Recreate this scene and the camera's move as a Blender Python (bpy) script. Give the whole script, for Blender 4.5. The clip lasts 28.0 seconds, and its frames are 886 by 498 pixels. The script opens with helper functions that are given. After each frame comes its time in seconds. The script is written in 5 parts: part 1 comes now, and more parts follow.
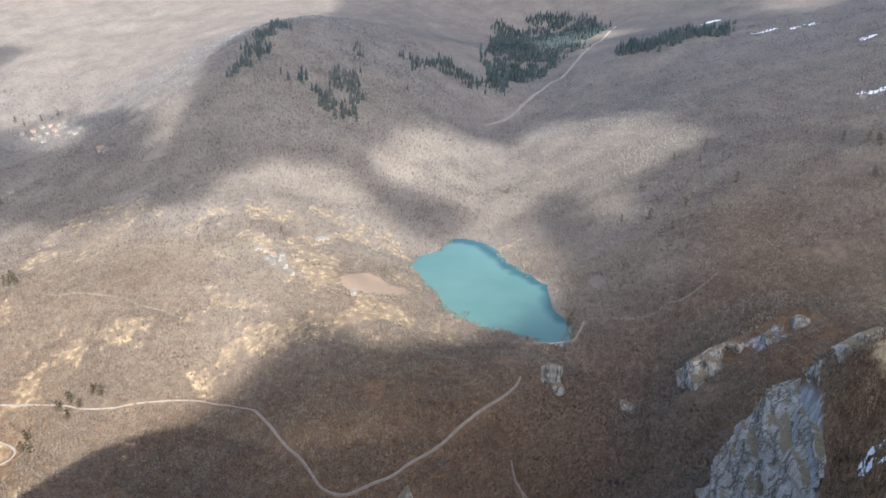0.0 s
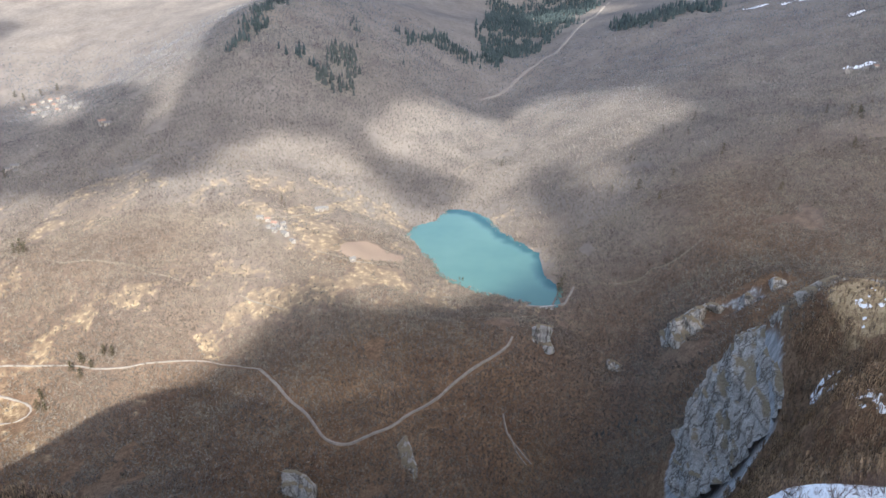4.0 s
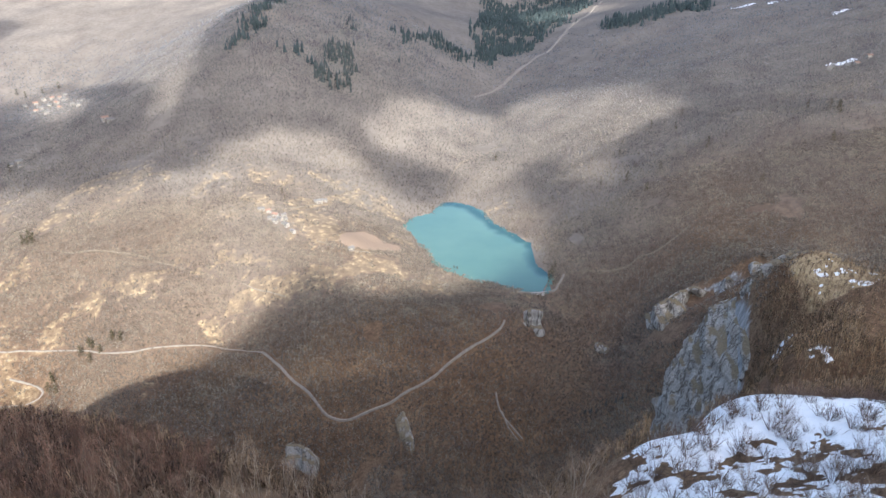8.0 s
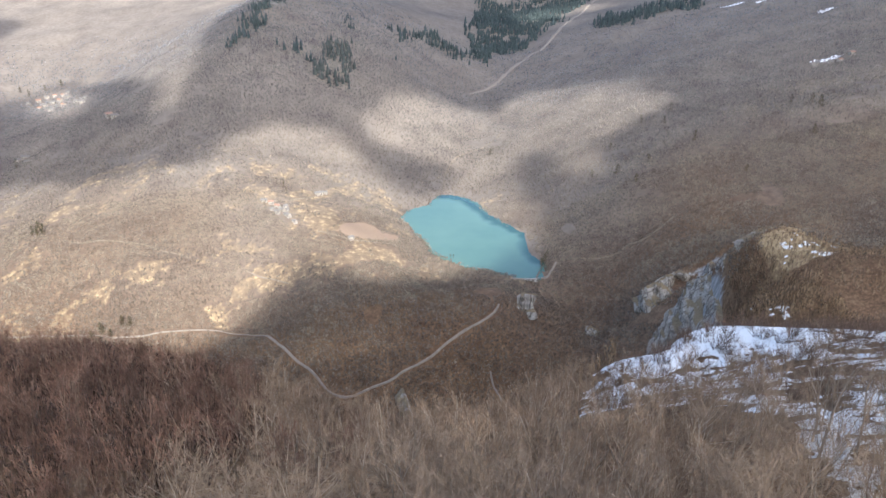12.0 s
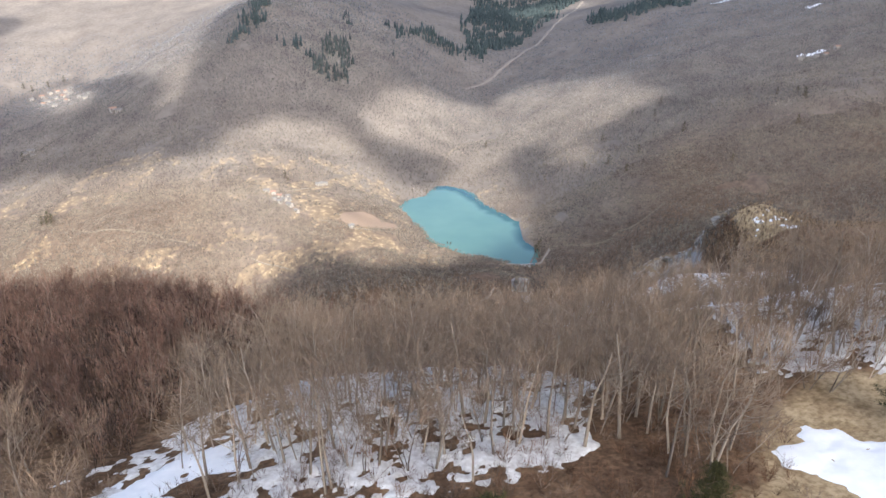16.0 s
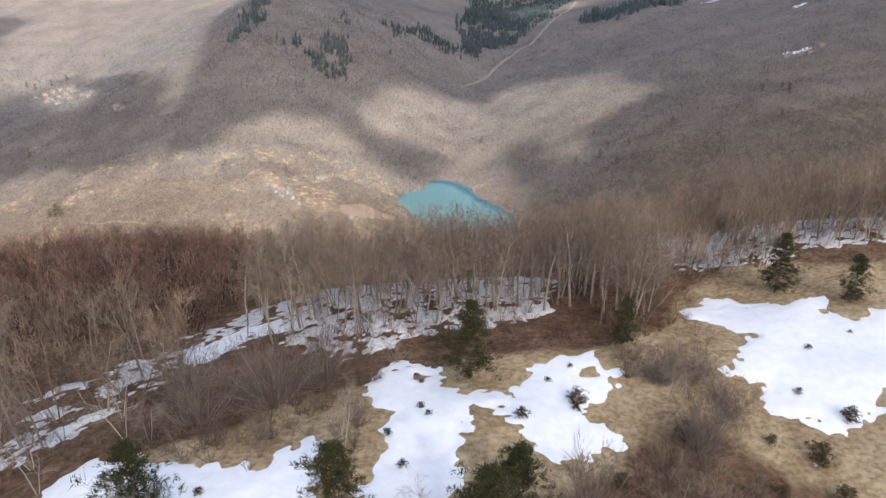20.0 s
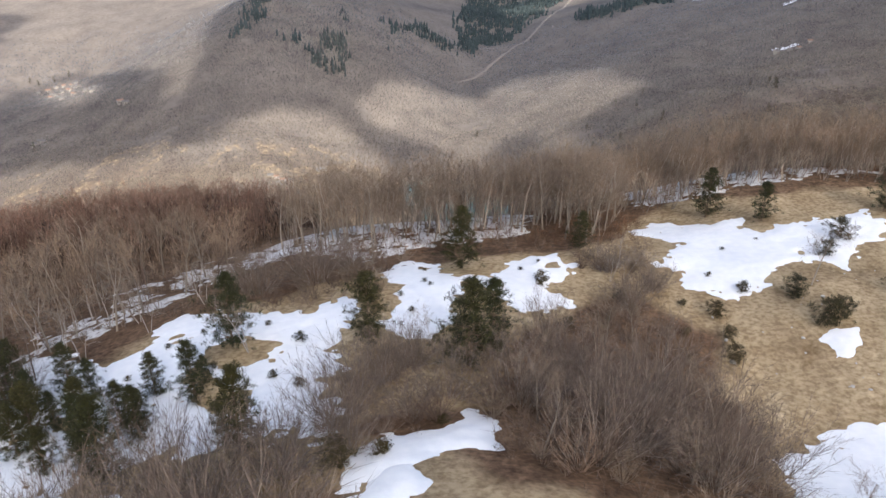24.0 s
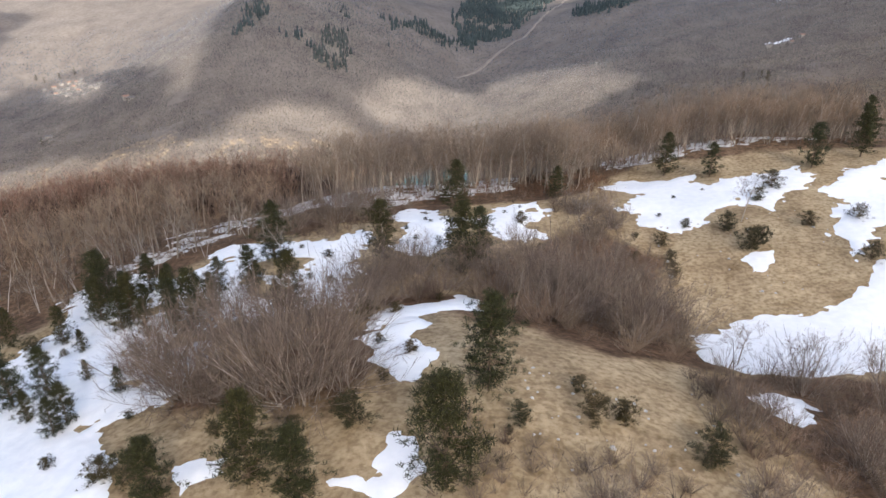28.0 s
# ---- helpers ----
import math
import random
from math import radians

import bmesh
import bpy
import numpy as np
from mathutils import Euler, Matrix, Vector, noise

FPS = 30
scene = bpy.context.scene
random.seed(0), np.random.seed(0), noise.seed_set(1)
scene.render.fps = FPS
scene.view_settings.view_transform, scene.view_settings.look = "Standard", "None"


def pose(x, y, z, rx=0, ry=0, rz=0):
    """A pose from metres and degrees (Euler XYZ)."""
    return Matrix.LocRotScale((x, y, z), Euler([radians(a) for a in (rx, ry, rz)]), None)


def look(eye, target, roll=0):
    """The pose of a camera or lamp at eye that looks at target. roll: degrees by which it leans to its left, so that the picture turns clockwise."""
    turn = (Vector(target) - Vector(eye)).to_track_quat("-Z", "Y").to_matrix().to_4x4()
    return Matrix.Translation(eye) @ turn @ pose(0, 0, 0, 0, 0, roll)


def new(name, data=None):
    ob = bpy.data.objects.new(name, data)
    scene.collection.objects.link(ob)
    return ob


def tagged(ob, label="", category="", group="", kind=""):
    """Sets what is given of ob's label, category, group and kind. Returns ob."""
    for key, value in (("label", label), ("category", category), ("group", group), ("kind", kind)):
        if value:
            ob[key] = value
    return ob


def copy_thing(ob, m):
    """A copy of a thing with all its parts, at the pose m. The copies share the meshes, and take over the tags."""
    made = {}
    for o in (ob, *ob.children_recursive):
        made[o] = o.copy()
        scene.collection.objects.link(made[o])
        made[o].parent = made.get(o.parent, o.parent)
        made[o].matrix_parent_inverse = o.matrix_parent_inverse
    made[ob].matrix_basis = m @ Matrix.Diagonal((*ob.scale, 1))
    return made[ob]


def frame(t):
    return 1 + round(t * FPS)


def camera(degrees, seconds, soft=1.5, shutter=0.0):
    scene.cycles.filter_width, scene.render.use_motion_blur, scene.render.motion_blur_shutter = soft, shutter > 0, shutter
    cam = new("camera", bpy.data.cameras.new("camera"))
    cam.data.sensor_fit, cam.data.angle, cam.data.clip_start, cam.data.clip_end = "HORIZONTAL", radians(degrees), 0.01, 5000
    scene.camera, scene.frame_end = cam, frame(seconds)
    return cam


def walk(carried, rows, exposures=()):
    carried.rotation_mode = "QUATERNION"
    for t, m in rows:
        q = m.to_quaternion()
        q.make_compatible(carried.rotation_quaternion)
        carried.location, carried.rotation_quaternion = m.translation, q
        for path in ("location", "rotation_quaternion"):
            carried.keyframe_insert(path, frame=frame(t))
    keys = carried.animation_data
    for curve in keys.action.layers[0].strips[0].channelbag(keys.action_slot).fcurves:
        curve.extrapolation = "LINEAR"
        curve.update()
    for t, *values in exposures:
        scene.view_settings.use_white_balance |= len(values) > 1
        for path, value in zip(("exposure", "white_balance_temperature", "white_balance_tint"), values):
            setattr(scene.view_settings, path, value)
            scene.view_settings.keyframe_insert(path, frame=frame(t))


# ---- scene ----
cam = camera(65.0, 28.0, soft=1.45)
PATH = [
    (0, (-0.29, 48.36, -1.27), (-1.03, 140.65, -39.76), -0.00),
    (0.5, (-0.35, 43.86, -1.30), (-1.00, 136.56, -38.79), 0.03),
    (1, (-0.41, 39.37, -1.31), (-0.97, 132.37, -38.06), 0.07),
    (1.5, (-0.44, 34.89, -1.28), (-0.91, 127.58, -38.79), 0.09),
    (2, (-0.43, 30.59, -1.17), (-0.84, 122.64, -40.25), 0.08),
    (2.5, (-0.40, 26.22, -1.01), (-0.73, 117.59, -41.63), 0.07),
    (3, (-0.35, 21.87, -0.81), (-0.60, 112.94, -42.10), 0.08),
    (3.5, (-0.27, 17.48, -0.63), (-0.44, 108.55, -41.93), 0.10),
    (5.5, (0.00, -0.00, -0.00), (0.18, 91.05, -41.35), 0.12),
    (6, (0.09, -4.53, 0.08), (0.34, 86.53, -41.25), 0.11),
    (6.5, (0.15, -9.20, 0.16), (0.48, 81.86, -41.16), 0.14),
    (7, (0.18, -13.92, 0.28), (0.59, 77.16, -41.01), 0.13),
    (7.5, (0.15, -18.38, 0.45), (0.64, 72.70, -40.85), 0.13),
    (8, (0.11, -22.85, 0.59), (0.68, 68.24, -40.69), 0.12),
    (8.5, (0.08, -27.47, 0.69), (0.74, 63.61, -40.60), 0.11),
    (9, (0.06, -32.23, 0.74), (0.80, 58.86, -40.53), 0.13),
    (9.5, (-0.02, -37.01, 0.72), (0.80, 54.08, -40.54), 0.13),
    (10, (-0.18, -41.65, 0.73), (0.71, 49.44, -40.52), 0.14),
    (10.5, (-0.37, -46.28, 0.80), (0.59, 44.81, -40.45), 0.16),
    (11, (-0.57, -51.01, 0.89), (0.44, 40.09, -40.33), 0.14),
    (11.5, (-0.78, -55.71, 1.04), (0.30, 35.39, -40.19), 0.12),
    (12, (-1.01, -60.44, 1.14), (0.15, 30.65, -40.10), 0.12),
    (12.5, (-1.23, -65.30, 1.12), (0.00, 25.79, -40.12), 0.13),
    (14.5, (-1.87, -83.65, 0.84), (-0.41, 7.39, -40.50), 0.15),
    (15, (-1.90, -88.24, 0.93), (-0.38, 2.77, -40.48), 0.11),
    (15.5, (-1.91, -92.49, 1.15), (-0.35, -1.50, -40.30), 0.08),
    (16, (-1.97, -97.01, 1.36), (-0.36, -6.03, -40.11), 0.04),
    (16.5, (-2.01, -101.83, 1.48), (-0.33, -10.86, -40.01), 0.07),
    (17, (-2.08, -106.19, 1.56), (-0.37, -15.22, -39.92), 0.03),
    (17.5, (-2.15, -110.93, 1.60), (-0.35, -19.96, -39.89), 0.02),
    (18, (-2.26, -115.40, 1.66), (-0.41, -24.43, -39.80), 0.04),
    (18.5, (-2.36, -120.25, 1.69), (-0.42, -29.25, -39.72), 0.04),
    (19, (-2.47, -124.94, 1.71), (-0.49, -33.93, -39.69), 0.04),
    (19.5, (-2.67, -129.40, 1.83), (-0.64, -38.39, -39.56), 0.04),
    (20, (-2.89, -134.17, 1.88), (-0.75, -43.15, -39.49), 0.04),
    (20.5, (-3.10, -138.86, 1.90), (-0.90, -47.83, -39.44), 0.03),
    (21, (-3.30, -143.44, 1.81), (-1.03, -52.42, -39.54), 0.06),
    (21.5, (-3.39, -147.71, 1.71), (-1.06, -56.69, -39.66), 0.05),
    (23.5, (-3.75, -164.77, 1.37), (-1.22, -73.82, -40.12), 0.14),
    (24, (-3.86, -168.89, 1.50), (-1.29, -77.95, -40.00), 0.09),
    (24.5, (-4.00, -173.35, 1.70), (-1.42, -82.41, -39.82), 0.06),
    (25, (-4.15, -177.74, 1.97), (-1.52, -86.83, -39.60), 0.05),
    (25.5, (-4.21, -182.20, 2.21), (-1.50, -91.28, -39.35), 0.05),
    (26, (-4.30, -186.57, 2.35), (-1.54, -95.66, -39.21), 0.05),
    (26.5, (-4.27, -190.75, 2.41), (-1.50, -99.85, -39.18), 0.00),
    (27, (-4.25, -194.45, 2.55), (-1.41, -103.59, -39.10), -0.03),
    (27.5, (-4.16, -197.09, 2.57), (-1.38, -106.25, -39.15), -0.10),
    (28, (-4.09, -198.77, 2.52), (-1.60, -107.97, -39.30), -0.15),
]
EXPOSURES = [(0, 1.1, 5700, 8), (8, 1.17, 5700, 8), (12, 1.19, 5750, 9), (17, 1.1, 5850, 10), (21, 0.74, 5980, 11), (28, 0.8, 5980, 11)]
walk(cam, [(t, look(eye, target, roll)) for t, eye, target, roll in PATH], EXPOSURES)

# ---- sky, sun ----
SUN_FROM = Vector((0.27, -0.95, 0.62)).normalized()      # the way towards the sun
world = bpy.data.worlds.new("sky")
scene.world = world
world.use_nodes = True
sky = world.node_tree.nodes.new("ShaderNodeTexSky")
sky.sky_type, sky.sun_disc = "NISHITA", False
sky.sun_elevation, sky.sun_rotation = math.asin(SUN_FROM.z), math.atan2(SUN_FROM.x, SUN_FROM.y)
sky.altitude, sky.air_density, sky.dust_density, sky.ozone_density = 900, 1.0, 5.5, 0.2
background = world.node_tree.nodes["Background"]
world.node_tree.links.new(sky.outputs["Color"], background.inputs["Color"])
background.inputs["Strength"].default_value = 0.148
sun = new("sun", bpy.data.lights.new("sun", "SUN"))
sun.data.energy, sun.data.angle, sun.data.color = 4.1, radians(0.6), (1.0, 0.91, 0.77)
sun.matrix_world = look(tuple(SUN_FROM * 3000), (0, 0, 0))

# ---- materials ----
def shade(name, rough=0.9, spec=0.2):
    m = bpy.data.materials.new(name)
    m.use_nodes = True
    b = m.node_tree.nodes["Principled BSDF"]
    b.inputs["Roughness"].default_value = rough
    b.inputs["Specular IOR Level"].default_value = spec
    return m, m.node_tree.nodes, m.node_tree.links, b


def noise_node(nodes, links, scale, detail=4.0, rough=0.55, stretch=None):
    """Noise in metres of the world: scale is features per metre."""
    place = nodes.new("ShaderNodeNewGeometry")
    n = nodes.new("ShaderNodeTexNoise")
    n.inputs["Scale"].default_value, n.inputs["Detail"].default_value, n.inputs["Roughness"].default_value = scale, detail, rough
    if stretch:
        m = nodes.new("ShaderNodeMapping")
        m.inputs["Scale"].default_value = stretch
        links.new(place.outputs["Position"], m.inputs["Vector"])
        links.new(m.outputs["Vector"], n.inputs["Vector"])
    else:
        links.new(place.outputs["Position"], n.inputs["Vector"])
    return n.outputs["Fac"]


def ramp(nodes, links, fac, *stops):
    r = nodes.new("ShaderNodeValToRGB")
    while len(r.color_ramp.elements) < len(stops):
        r.color_ramp.elements.new(0.5)
    for e, (at, colour) in zip(r.color_ramp.elements, stops):
        e.position, e.color = at, (*colour, 1)
    links.new(fac, r.inputs["Fac"])
    return r.outputs["Color"]


def blend(nodes, links, fac, a, b, kind="MIX"):
    m = nodes.new("ShaderNodeMix")
    m.data_type, m.blend_type = "RGBA", kind
    for socket, v in ((m.inputs[0], fac), (m.inputs[6], a), (m.inputs[7], b)):
        if isinstance(v, (int, float)):
            socket.default_value = v
        elif isinstance(v, tuple):
            socket.default_value = (*v, 1)
        else:
            links.new(v, socket)
    return m.outputs[2]


def maths(nodes, links, kind, *values):
    m = nodes.new("ShaderNodeMath")
    m.operation, m.use_clamp = kind, kind == "MULTIPLY_ADD"
    for socket, v in zip(m.inputs, values):
        if isinstance(v, (int, float)):
            socket.default_value = v
        else:
            links.new(v, socket)
    return m.outputs[0]


def relief(nodes, links, bsdf, fac, depth, strength=0.6):
    b = nodes.new("ShaderNodeBump")
    b.inputs["Distance"].default_value, b.inputs["Strength"].default_value = depth, strength
    links.new(fac, b.inputs["Height"])
    links.new(b.outputs["Normal"], bsdf.inputs["Normal"])


def bark_material(name, dark, light, island=True, clump=0.0):
    m, n, k, b = shade(name, 0.9, 0.15)
    if island:
        g = n.new("ShaderNodeNewGeometry").outputs["Random Per Island"]
    else:
        g = n.new("ShaderNodeObjectInfo").outputs["Random"]
    tone = ramp(n, k, g, (0.0, dark), (1.0, light))
    patch = ramp(n, k, noise_node(n, k, 0.02, 3), (0.3, (0.8, 0.76, 0.74)), (0.7, (1.1, 1.03, 0.95)))
    tone = blend(n, k, 1.0, tone, patch, "MULTIPLY")
    if clump:
        crowns = ramp(n, k, noise_node(n, k, clump, 2), (0.36, (0.55, 0.52, 0.5)), (0.5, (0.95, 0.93, 0.92)), (0.66, (1.4, 1.38, 1.34)))
        tone = blend(n, k, 1.0, tone, crowns, "MULTIPLY")
    k.new(tone, b.inputs["Base Color"])
    return m


def woods_material(name, dark, light, haze_dark, haze_light, open_crowns=False):
    """Bare crowns far off: brown in the valley, tinted with painted haze beyond; soft like a pelt."""
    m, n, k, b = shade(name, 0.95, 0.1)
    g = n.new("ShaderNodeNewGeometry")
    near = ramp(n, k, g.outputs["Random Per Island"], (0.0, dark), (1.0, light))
    high = ramp(n, k, g.outputs["Random Per Island"], (0.0, haze_dark), (1.0, haze_light))
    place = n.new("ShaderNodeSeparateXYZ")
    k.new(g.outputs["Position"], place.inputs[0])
    # Aerial haze is mixed into the base colour beyond this belt.
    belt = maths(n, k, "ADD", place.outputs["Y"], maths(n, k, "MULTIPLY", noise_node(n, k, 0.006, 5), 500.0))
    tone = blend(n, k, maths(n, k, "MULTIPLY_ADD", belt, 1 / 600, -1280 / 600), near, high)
    stand_tone = ramp(n, k, noise_node(n, k, 0.018, 5), (0.3, (0.78, 0.74, 0.72)), (0.7, (1.12, 1.08, 1.0)))
    tone = blend(n, k, 1.0, tone, stand_tone, "MULTIPLY")
    clump = ramp(n, k, noise_node(n, k, 0.09, 4), (0.32, (0.72, 0.7, 0.68)), (0.62, (1.08, 1.08, 1.06)))
    tone = blend(n, k, 1.0, tone, clump, "MULTIPLY")
    k.new(tone, b.inputs["Base Color"])
    pelt = n.new("ShaderNodeVectorMath")
    pelt.operation, pelt.inputs[1].default_value = "MULTIPLY_ADD", (0.9, 0.9, 0.9)
    pelt.inputs[2].default_value = (0, 0, 1)
    even = n.new("ShaderNodeVectorMath")
    even.operation = "NORMALIZE"
    k.new(g.outputs["Normal"], pelt.inputs[0])
    k.new(pelt.outputs[0], even.inputs[0])
    k.new(even.outputs[0], b.inputs["Normal"])
    lit_through, mix = n.new("ShaderNodeBsdfTranslucent"), n.new("ShaderNodeMixShader")
    k.new(tone, lit_through.inputs["Color"])
    mix.inputs[0].default_value = 0.3
    k.new(b.outputs[0], mix.inputs[1])
    k.new(lit_through.outputs[0], mix.inputs[2])
    if open_crowns:
        twigs = maths(n, k, "MULTIPLY_ADD", noise_node(n, k, 2.2, 3, 0.6, (1.0, 1.0, 0.16)), 6.0, -2.5)
        gaps, clear = n.new("ShaderNodeMixShader"), n.new("ShaderNodeBsdfTransparent")
        k.new(twigs, gaps.inputs[0])
        k.new(mix.outputs[0], gaps.inputs[1])
        k.new(clear.outputs[0], gaps.inputs[2])
        mix = gaps
    k.new(mix.outputs[0], n["Material Output"].inputs["Surface"])
    return m


def ground_material():
    m, n, k, b = shade("hillside", 0.95, 0.1)
    fine, mid, wide = noise_node(n, k, 1.3, 6), noise_node(n, k, 0.12, 5), noise_node(n, k, 0.012, 4)
    litter = ramp(n, k, mid, (0.25, (0.112, 0.079, 0.056)), (0.5, (0.175, 0.126, 0.088)), (0.75, (0.24, 0.18, 0.126)))
    litter = blend(n, k, 1.0, litter, ramp(n, k, wide, (0.3, (0.8, 0.72, 0.68)), (0.7, (1.12, 1.08, 1.0))), "MULTIPLY")
    litter = blend(n, k, 1.0, litter, ramp(n, k, noise_node(n, k, 0.45, 6, 0.65), (0.34, (0.62, 0.58, 0.55)), (0.66, (1.3, 1.26, 1.2))), "MULTIPLY")
    litter = blend(n, k, 1.0, litter, ramp(n, k, fine, (0.32, (0.6, 0.58, 0.56)), (0.64, (1.25, 1.22, 1.18))), "MULTIPLY")
    grass = ramp(n, k, mid, (0.25, (0.27, 0.2, 0.122)), (0.5, (0.38, 0.292, 0.182)), (0.8, (0.5, 0.4, 0.262)))
    grass = blend(n, k, 1.0, grass, ramp(n, k, noise_node(n, k, 0.3, 6, 0.65), (0.36, (0.8, 0.76, 0.7)), (0.5, (0.98, 0.97, 0.95)), (0.66, (1.16, 1.15, 1.14))), "MULTIPLY")
    grass = blend(n, k, 1.0, grass, ramp(n, k, fine, (0.34, (0.68, 0.64, 0.58)), (0.6, (1.13, 1.12, 1.1))), "MULTIPLY")
    streaks = noise_node(n, k, 0.25, 8, 0.65, (1.0, 1.0, 0.22))
    rock = ramp(n, k, streaks, (0.3, (0.12, 0.115, 0.11)), (0.48, (0.27, 0.27, 0.27)), (0.62, (0.40, 0.395, 0.385)), (0.75, (0.48, 0.45, 0.40)))
    cover = n.new("ShaderNodeAttribute")
    cover.attribute_name = "cover"
    parts = n.new("ShaderNodeSeparateColor")
    k.new(cover.outputs["Color"], parts.inputs["Color"])

    def edge(channel, sharp, soft_noise):
        s = maths(n, k, "ADD", parts.outputs[channel], maths(n, k, "MULTIPLY_ADD", soft_noise, 0.9, -0.45))
        return maths(n, k, "MULTIPLY_ADD", s, sharp, 0.5 - 0.5 * sharp)
    # Far ground goes pale and grey: distance haze put into its colour.
    hazed_litter = ramp(n, k, mid, (0.25, (0.18, 0.16, 0.143)), (0.75, (0.245, 0.22, 0.198)))
    hazed_litter = blend(n, k, 1.0, hazed_litter, ramp(n, k, noise_node(n, k, 0.018, 6, 0.6), (0.3, (0.78, 0.76, 0.75)), (0.7, (1.12, 1.1, 1.06))), "MULTIPLY")
    litter = blend(n, k, maths(n, k, "MULTIPLY_ADD", cover.outputs["Alpha"], 0.9, 0.0), litter, hazed_litter)
    colour = blend(n, k, edge("Green", 4.0, mid), litter, grass)
    colour = blend(n, k, edge("Red", 5.0, streaks), colour, rock)
    earth = ramp(n, k, fine, (0.3, (0.24, 0.17, 0.122)), (0.7, (0.33, 0.245, 0.18)))
    colour = blend(n, k, edge("Blue", 5.0, mid), colour, earth)
    k.new(colour, b.inputs["Base Color"])
    height = maths(n, k, "ADD", fine, maths(n, k, "MULTIPLY", streaks, 2.0))
    relief(n, k, b, height, 0.28, 0.6)
    return m


def water_material():
    m, n, k, b = shade("lake water", 0.08, 0.5)
    wide = noise_node(n, k, 0.012, 3)
    open_water = ramp(n, k, wide, (0.3, (0.09, 0.172, 0.142)), (0.7, (0.118, 0.205, 0.165)))
    # Darker strip by the shore: the bank's reflection painted into the water colour.
    deep = n.new("ShaderNodeAttribute")
    deep.attribute_name = "bank_reflection"
    k.new(blend(n, k, deep.outputs["Fac"], open_water, (0.03, 0.085, 0.08)), b.inputs["Base Color"])
    relief(n, k, b, noise_node(n, k, 0.9, 3), 0.03, 0.15)
    return m


def plain_material(name, a, c, scale=0.5, rough=0.9, depth=0.0, spec=0.2):
    m, n, k, b = shade(name, rough, spec)
    f = noise_node(n, k, scale, 6)
    k.new(ramp(n, k, f, (0.3, a), (0.7, c)), b.inputs["Base Color"])
    if depth:
        relief(n, k, b, f, depth)
    return m


GROUND = ground_material()
WATER = water_material()
SNOW = plain_material("old snow", (0.82, 0.83, 0.85), (0.92, 0.92, 0.92), 0.6, 0.7, 0.12)
# The last two tones of WOODS hold the blue-grey of distance haze.
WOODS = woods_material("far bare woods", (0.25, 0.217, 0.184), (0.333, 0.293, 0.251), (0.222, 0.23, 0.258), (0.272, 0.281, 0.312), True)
SCRUB_WOODS = woods_material("bare scrub woods", (0.22, 0.16, 0.108), (0.35, 0.262, 0.178), (0.2, 0.18, 0.16), (0.27, 0.25, 0.23), True)
SLOPE_BARK = bark_material("forest bark", (0.085, 0.058, 0.046), (0.222, 0.163, 0.128))
OLD_SNOW = plain_material("snow under trees", (0.5, 0.47, 0.44), (0.84, 0.83, 0.82), 1.1, 0.8, 0.1)
PATH_EARTH = plain_material("bare earth", (0.2, 0.165, 0.125), (0.29, 0.245, 0.19), 0.3, 0.95)
TWIGS = bark_material("bare twigs", (0.15, 0.118, 0.09), (0.29, 0.232, 0.178), False)
BARK = bark_material("pale bark", (0.2, 0.174, 0.145), (0.4, 0.355, 0.3), False)
ROAD = plain_material("gravel road", (0.22, 0.185, 0.15), (0.33, 0.285, 0.24), 0.3, 0.95)


# ---- mesh helpers ----
def mesh_of(name, verts, faces, material, smooth=False):
    me = bpy.data.meshes.new(name)
    verts, faces = np.asarray(verts, np.float32), np.asarray(faces, np.int32)
    me.vertices.add(len(verts))
    me.vertices.foreach_set("co", verts.ravel())
    me.loops.add(faces.size)
    me.loops.foreach_set("vertex_index", faces.ravel())
    me.polygons.add(len(faces))
    size = faces.shape[1]
    me.polygons.foreach_set("loop_start", np.arange(0, faces.size, size, dtype=np.int32))
    me.polygons.foreach_set("loop_total", np.full(len(faces), size, np.int32))
    me.update(calc_edges=True)
    if smooth:
        me.polygons.foreach_set("use_smooth", np.ones(len(faces), bool))
    me.materials.append(material)
    return me


def part_of(name, me, parent, label=""):
    ob = new(name, me)
    ob.parent = parent
    return tagged(ob, label)


# ---- landforms: crest lines, breaks of slope and stream beds, each a run of (x, y, height) ----
LAND = []


def landform(*points):
    """A crest, terrace or stream bed: heights along a line of the plan."""
    LAND.extend(points)


# the meadow plateau under the camera, its knoll and its far brow
landform((-420, -260, -110), (-200, -250, -74), (-60, -230, -52), (60, -230, -46), (220, -240, -40), (480, -260, -20))
landform((-22, -140, -44), (14, -130, -44), (44, -140, -49), (80, -150, -52))
landform((-64, -97, -58), (-35, -69, -55), (-12, -68, -54), (-12, -110, -48))
landform((2, -41, -59), (26, -45, -56), (44, -67, -57), (61, -74, -56), (43, -94, -61), (80, -110, -58))
landform((24, -19, -61), (50, -23, -59), (67, -3, -57), (86, -8, -52), (102, -19, -51), (160, -40, -46))
landform((-140, -60, -80), (-134, 0, -84), (-55, -2, -73), (-31, -16, -68), (-19, -14, -64))
# the steep wooded face below the brow
landform((-190, 40, -106), (-117, 60, -94), (-57, 41, -85), (0, 20, -76), (40, 22, -72))
landform((0, 45, -92), (0, 90, -135), (-10, 200, -250), (-20, 330, -365), (-30, 430, -418))
landform((-90, 105, -112), (-140, 165, -151), (-230, 260, -250), (-320, 360, -360))
landform((-60, 105, -121), (-95, 144, -140), (-42, 125, -143), (-12, 119, -150))
landform((-420, 120, -270), (-560, 330, -430), (-700, 100, -400))
